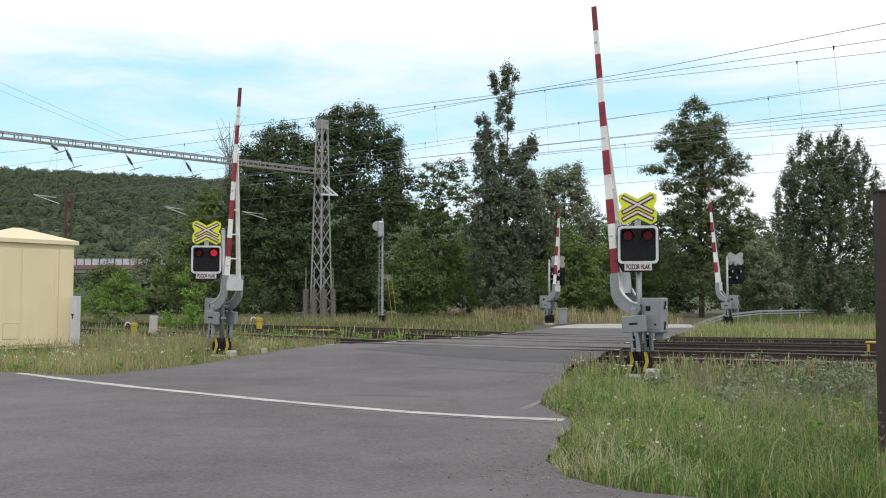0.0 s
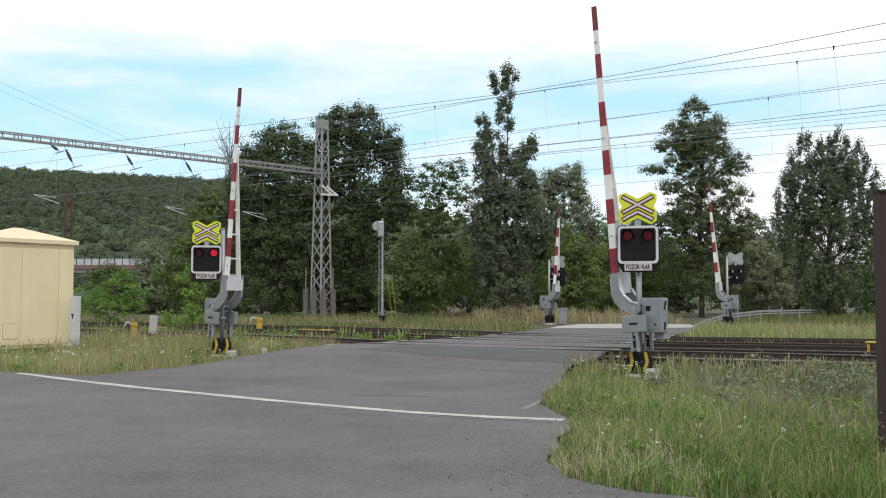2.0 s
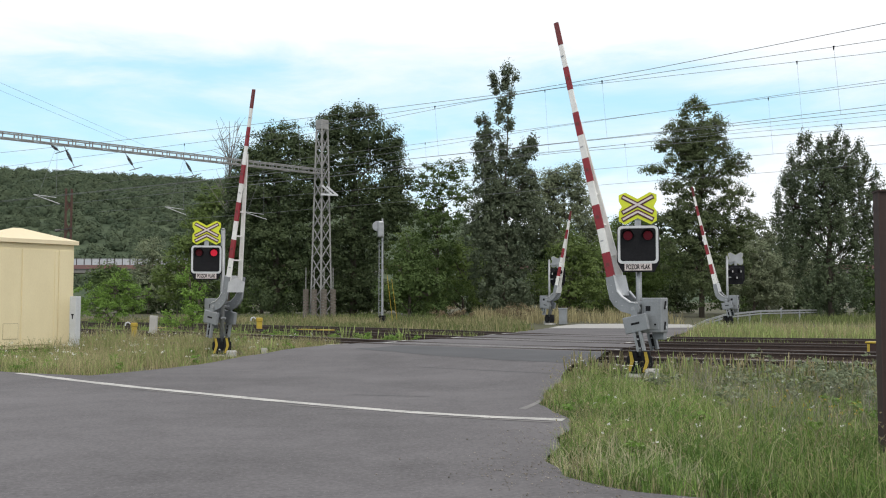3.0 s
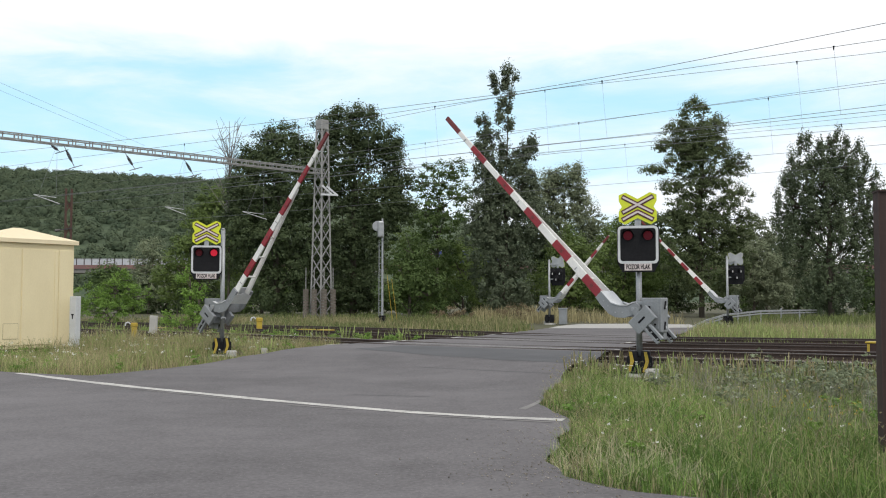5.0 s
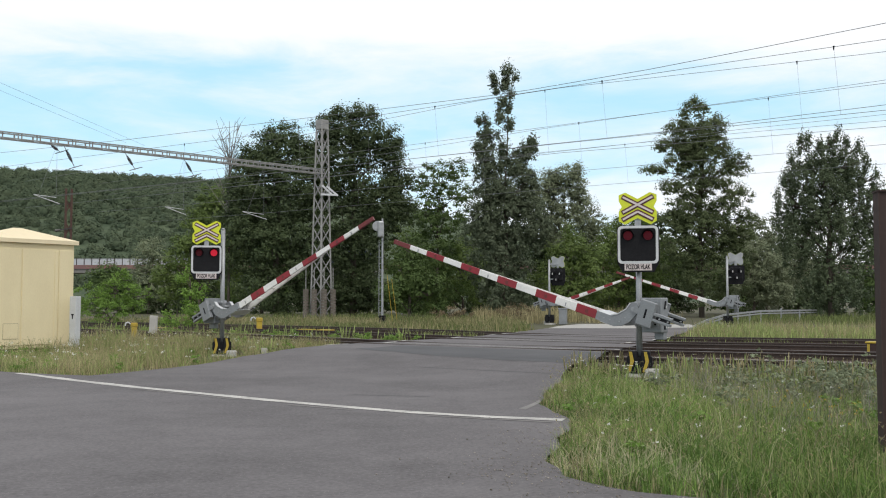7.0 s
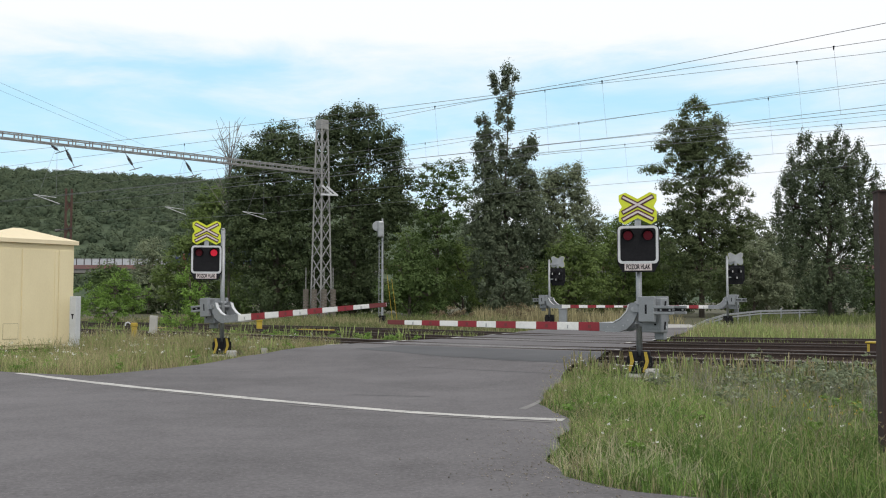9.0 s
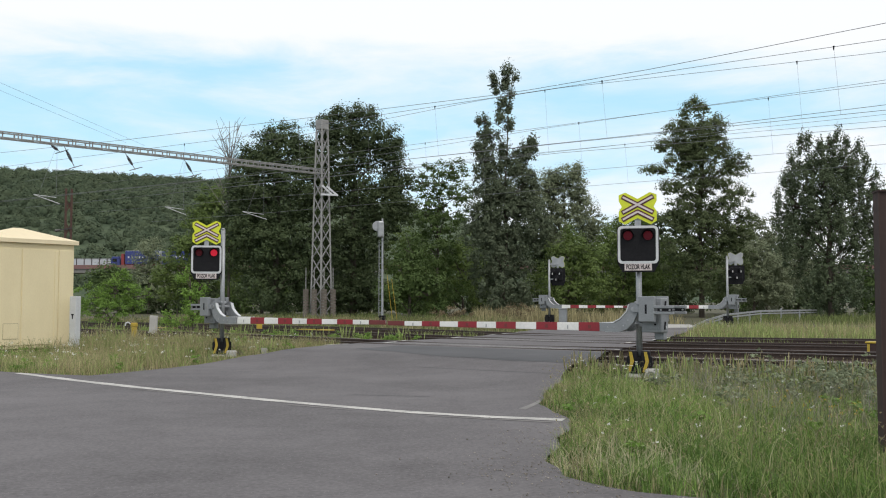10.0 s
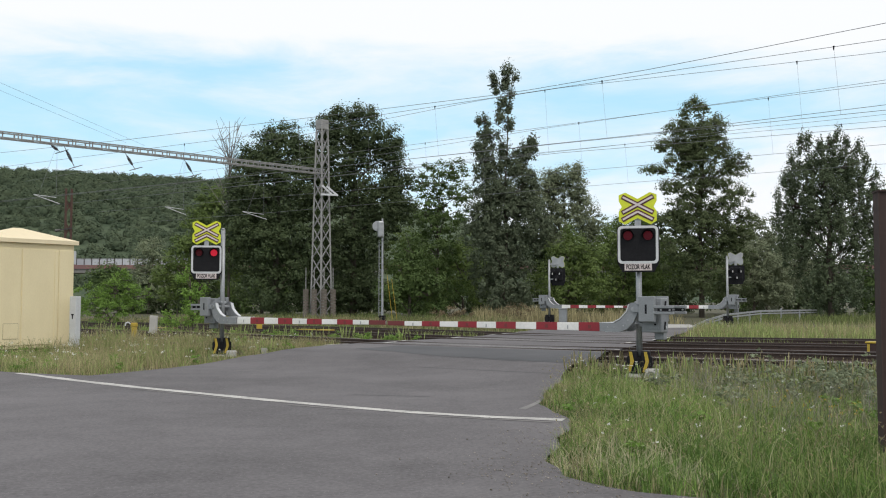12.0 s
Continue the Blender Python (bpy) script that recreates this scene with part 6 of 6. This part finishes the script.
def build_grass():
    near_right = lambda x, y, n: (x > 0.8) & (n < 18.9) & (x < 11) & clear_of_posts(x, y)
    near_left = lambda x, y, n: (x < -2.0) & (n > 10.9) & (n < np.where(x < -3.0, 21.9, 19.0)) & clear_of_posts(x, y)
    strips = lambda x, y, n: ((n > 24.6) & (n < 26.2) & (x < 2)) | ((n > 29.2) & (n < 30.0)) | ((n > 18.6) & (n < 19.2) & (x < 0))
    verge = (0.7, 11, 6.8, 21)
    grass("verge_grass", 1, verge, 620, near_right, 0.06, 0.22, 0.0068, GRASS_GREEN, "long green grass on the roadside verge", 0.75, 1.6)
    grass("verge_grass", 22, verge, 330, near_right, 0.05, 0.22, 0.010, GRASS_DEEP, "short deep green grass low in the verge", 0.9, 2.2)
    grass("verge_grass", 27, (0.7, 6, 6.8, 10.2), 700, near_right, 0.06, 0.24, 0.008, GRASS_DEEP, "dense deep green grass towards the road", 0.9, 1.4)
    grass("verge_grass", 21, verge, 200, near_right, 0.12, 0.34, 0.006, GRASS_TALL, "taller pale grass tufts on the verge", 0.7, 1.3)
    grass("verge_dry_grass", 2, verge, 80, near_right, 0.10, 0.40, 0.005, GRASS_DRY, "dry straw-coloured stalks among the grass", 0.8, 0.8)
    grass("verge_straw", 23, verge, 45, near_right, 0.10, 0.34, 0.006, GRASS_STRAW, "bleached straw arching over the verge", 1.0, 2.0)
    grass("verge_straw", 24, (0.7, 2.1, 7.8, 9.8), 480, near_right, 0.10, 0.32, 0.006, GRASS_STRAW, "pale bleached tufts at the corner of the verge", 0.9, 2.6)
    grass("verge_weeds", 25, (3.6, 9, 10.5, 19), 95, near_right, 0.20, 0.55, 0.006, WEED_GREY, "mauve-grey seeding weeds in the verge", 0.6, 1.6)
    grass("verge_grass", 3, (-14, -2.5, 18, 32), 260, near_left, 0.10, 0.34, 0.013, GRASS_TALL, "rough pale green grass beside the cabin", 0.5, 0.9)
    grass("verge_dry_grass", 4, (-14, -2.5, 18, 32), 230, near_left, 0.15, 0.42, 0.010, GRASS_DRY, "dry grass and weeds beside the cabin", 0.5, 0.6)
    grass("track_grass", 5, (-22, 26, 16, 50), 70, strips, 0.15, 0.34, 0.018, GRASS_TALL, "weeds growing between the tracks", 0.45, 0.5)
    grass("meadow_grass", 6, (-34, 4, 36, 62), 60, lambda x, y, n: (n > 33.0) & (n < 47), 0.15, 0.40, 0.028, GRASS_SHADE, "dull meadow grass behind the tracks", 0.45, 0.3)
    grass("meadow_straw", 26, (-34, 4, 36, 62), 26, lambda x, y, n: (n > 33.0) & (n < 47), 0.2, 0.5, 0.022, GRASS_DRY, "straw stalks in the meadow behind the tracks", 0.45, 0.3)
    grass("tall_grass", 7, (6, 34, 26, 56), 55, lambda x, y, n: (n > 33.2) & (n < 43.5), 0.2, 0.45, 0.024, GRASS_TALL, "tall seeding grass beyond the tracks", 0.35, 0.3)
    grass("tall_straw", 28, (6, 34, 26, 56), 32, lambda x, y, n: (n > 33.6) & (n < 43.5), 0.25, 0.62, 0.016, GRASS_DRY, "straw stalks over the grass beyond the tracks", 0.4, 0.4)
    grass("reed_fringe", 8, (2, 34, 50, 70), 26, lambda x, y, n: ((n > 47) & (x < 6.3)) | ((n > 49.8) & (x < 13)), 0.4, 0.95, 0.04, GRASS_DRY, "brownish tall grass fringe under the trees", 0.35, 0.25)
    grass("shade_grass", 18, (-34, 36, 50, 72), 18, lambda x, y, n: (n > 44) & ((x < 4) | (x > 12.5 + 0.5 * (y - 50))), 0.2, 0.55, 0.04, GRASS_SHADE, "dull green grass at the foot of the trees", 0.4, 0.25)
    seed_spikes("weed_spikes", 9, (1.5, 12, 10, 22), 26, lambda x, y, n: (n > 16.9) & (n < 19.1) & clear_of_posts(x, y), 0.15, 0.52, GRASS_DRY, "upright pale seeding weeds beside the rails")
    seed_spikes("weed_spikes", 29, (1.5, 12, 9, 22), 16, lambda x, y, n: (n > 15.5) & (n < 19.1) & clear_of_posts(x, y), 0.2, 0.5, GRASS_TALL, "upright green seeding weeds in the verge")
    seed_spikes("weed_spikes", 10, (-20, 0, 22, 46), 5, lambda x, y, n: ((n > 18.6) & (n < 19.2)) | ((n > 24.6) & (n < 26)), 0.3, 0.6, GRASS_TALL, "upright seeding weeds between the tracks")
    grass("tall_weeds", 31, (-14, -6.0, 20, 34), 60, lambda x, y, n: (n > 14.5) & (n < 22) & clear_of_posts(x, y), 0.3, 0.62, 0.012, GRASS_DRY, "tall dry weeds beside the cabin", 0.4, 0.6)
    grass("tall_weeds", 32, (-14, -6.0, 20, 34), 60, lambda x, y, n: (n > 14.5) & (n < 22) & clear_of_posts(x, y), 0.25, 0.55, 0.014, GRASS_TALL, "tall green weeds beside the cabin", 0.4, 0.6)
    flowers("grass_seed_heads", 33, (0.9, 10, 7.2, 20), 26, near_right, 0.22, 0.50, 0.007, GRASS_DRY, "straw-coloured seed heads over the verge", 5)
    flowers("grass_seed_heads", 34, (-14, -3, 18, 34), 9, near_left, 0.2, 0.46, 0.011, GRASS_DRY, "straw-coloured seed heads beside the cabin", 5)
    grass("edge_tufts", 35, (0.7, 3.2, 6.8, 20), 420, lambda x, y, n: (x > 0.8) & (n < 18.5) & (inside(ROAD_OUTLINE, x - 0.42, y) | inside(ROAD_OUTLINE, x, y - 0.3)),
          0.08, 0.26, 0.006, GRASS_DRY, "bleached grass tufts along the asphalt edge", 0.7, 1.4)
    # leafy weeds in the verge, by the cabin and among the tracks
    rng = np.random.default_rng(40)
    for label, mat, count, area, low, high, keep in (
            ("broad dark leaves of weeds in the verge", LEAF_BRIGHT, 60, (1.0, 9, 7.4, 19), 0.10, 0.26, near_right),
            ("grey-green bushy weeds in the verge", LEAF_GREY, 46, (3.2, 9, 12.5, 20), 0.25, 0.50, near_right),
            ("tall grey-green weeds near the rails", LEAF_GREY, 20, (5.3, 8.2, 14.0, 17.5), 0.4, 0.7, near_right),
            ("leafy weeds beside the cabin", LEAF_BRIGHT, 60, (-14, -3, 18, 32), 0.15, 0.34, near_left),
            ("leafy weeds between the tracks", LEAF_BRIGHT, 50, (-16, 3, 26, 42), 0.2, 0.42, lambda x, y, n: (n > 24.7) & (n < 26.1))):
        cos = []
        while len(cos) < count:
            x, y = rng.uniform(area[0], area[1]), rng.uniform(area[2], area[3])
            if inside(ROAD_OUTLINE, np.array([x]), np.array([y]))[0] or not keep(np.array([x]), np.array([y]), np.array([0.582 * x + 0.813 * y]))[0]:
                continue
            h = rng.uniform(low, high)
            co, _, _ = leaf_cloud(rng, [(0, h * 0.55, h * 0.42, h * 0.5)], 220.0 * 0.12 / h, 0.055, 0.05, 14)
            cos.append(co + np.array([x, y, ground_z(x, y) - 0.03]))
        co = np.concatenate(cos)
        tagged(mesh_from("leafy_weeds", co, np.arange(len(co)).reshape(-1, 4), mat), label, "weeds", kind="stuff")
    # loose grit along the asphalt's edge
    rng, x, y = scatter(44, 0.2, 3.2, 6.6, 9.6, 1, lambda x, y, n: x > 90)
    k = 520
    q = rng.uniform(0, 1, k)
    ex = np.interp(q, [0, 0.3, 0.5, 0.7, 1], [1.4, 0.95, 1.05, 1.5, 2.6]) - np.abs(rng.normal(0, 0.45, k))
    ey = np.interp(q, [0, 0.3, 0.5, 0.7, 1], [12.0, 9.1, 8.4, 7.6, 7.1]) - np.abs(rng.normal(0, 0.35, k))
    s = rng.uniform(0.003, 0.011, k)
    oct6 = np.array([(1, 0, 0), (-1, 0, 0), (0, 1, 0), (0, -1, 0), (0, 0, 0.7), (0, 0, -0.7)])
    tri = np.array([(0, 2, 4), (2, 1, 4), (1, 3, 4), (3, 0, 4), (2, 0, 5), (1, 2, 5), (3, 1, 5), (0, 3, 5)])
    co = oct6[None] * s[:, None, None] * rng.uniform(0.6, 1.4, (k, 6, 1)) + np.stack([ex, ey, 0.014 + s * 0.4], 1)[:, None]
    tagged(mesh_from("loose_grit", co.reshape(-1, 3), (tri[None] + (np.arange(k) * 6)[:, None, None]).reshape(-1, 3), STONES),
           "loose pale grit along the asphalt edge", "grit", kind="stuff")
    rng = np.random.default_rng(51)
    k = 2600
    u, n = rng.uniform(-11.5, 6, k), np.where(rng.uniform(0, 1, k) < 0.6, rng.uniform(21.3, 22.3, k), rng.uniform(18.9, 19.6, k))
    far = rng.uniform(0, 1, k) < 0.3
    u, n = np.where(far, rng.uniform(-34, -20, k), u), np.where(far, rng.uniform(21.3, 25.0, k), n)
    s = rng.uniform(0.018, 0.05, k)
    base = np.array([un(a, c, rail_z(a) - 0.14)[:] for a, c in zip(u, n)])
    co = oct6[None] * s[:, None, None] * rng.uniform(0.5, 1.5, (k, 6, 1)) + base[:, None]
    tagged(mesh_from("ballast_stones", co.reshape(-1, 3), (tri[None] + (np.arange(k) * 6)[:, None, None]).reshape(-1, 3), STONES),
           "loose pale and brown stones on the ballast", "stones", kind="stuff")
    k = thing("umbel_plant", pose(2.85, 15.6, -0.02), "wild carrot plant with white flower umbels", "flower")
    rng = np.random.default_rng(8)
    for i in range(9):
        tip = Vector((rng.uniform(-0.22, 0.22), rng.uniform(-0.18, 0.18), rng.uniform(0.38, 0.62)))
        bm = bmesh.new()
        rod(bm, (tip.x * 0.2, tip.y * 0.2, 0), tip, 0.004, 0.003, 5)
        stem = part("stem", bm, GRASS_GREEN, k)
        bm = bmesh.new()
        for _ in range(14):
            a, r = rng.uniform(0, 6.28), 0.024 * math.sqrt(rng.uniform(0, 1))
            p = tip + Vector((r * math.cos(a), r * math.sin(a), 0.012 + rng.uniform(-0.004, 0.006)))
            bmesh.ops.create_cone(bm, cap_ends=True, segments=5, radius1=0.006, radius2=0.004, depth=0.005, matrix=Matrix.Translation(p))
        part("umbel", bm, PETAL, stem)
    flowers("yellow_wildflowers", 36, (3.6, 5.2, 9.4, 12.5), 7, near_right, 0.2, 0.42, 0.009, YELLOW, "small yellow wildflowers near the steel post", 5)
    flowers("white_wildflowers", 12, (0.9, 9, 7.2, 20), 1.3, near_right, 0.2, 0.45, 0.008, PETAL, "small white wildflowers in the verge", 6)
    flowers("white_wildflowers", 13, (-14, -3, 18, 34), 1.5, near_left, 0.2, 0.42, 0.014, PETAL, "small white wildflowers beside the cabin", 5)


build_grass()


# ---- motion of the booms ----
def motions():
    right = [(0, 85.5), (2.3, 85.5), (2.5, 84.9), (2.8, 80.8), (3.0, 77.2), (3.2, 73.9), (4.8, 49.8), (5.0, 46.6), (5.5, 39.4), (6.0, 32.2),
             (6.5, 24.9), (7.0, 17.6), (7.2, 14.8), (7.6, 9.6), (8.0, 5.4), (8.4, 2.3), (8.8, 0.6), (9.1, 0.1), (9.5, 0.0), (12.0, 0.0)]
    left = [(0, 85.1), (2.55, 85.1), (2.75, 84.2), (3.0, 79.9), (3.2, 76.3), (4.8, 53.6), (5.0, 50.5), (5.5, 43.9), (6.0, 37.7),
            (6.5, 31.1), (7.0, 24.6), (7.2, 22.0), (7.8, 15.0), (8.4, 9.0), (8.8, 5.7), (9.0, 4.2), (9.2, 2.9), (9.5, 1.1), (9.8, 0.3), (10.2, 0.1), (12.0, 0.1)]
    for key, rows in (("nr", right), ("nl", left), ("fr", right), ("fl", right)):
        walk(BARRIERS[key], [(t, pose(0, 0, PIVOT_Z, 0, -a, 0)) for t, a in rows])
    for key, gap in (("a", 0.0), ("b", 13.6)):
        rows = [(t, pose(-92.6 - 15.8 * (t - 10.5) + gap, BRIDGE_Y + 3, 9.6)) for t in (0.0, 6.0, 12.0)]
        walk(LORRY[key], rows)


motions()
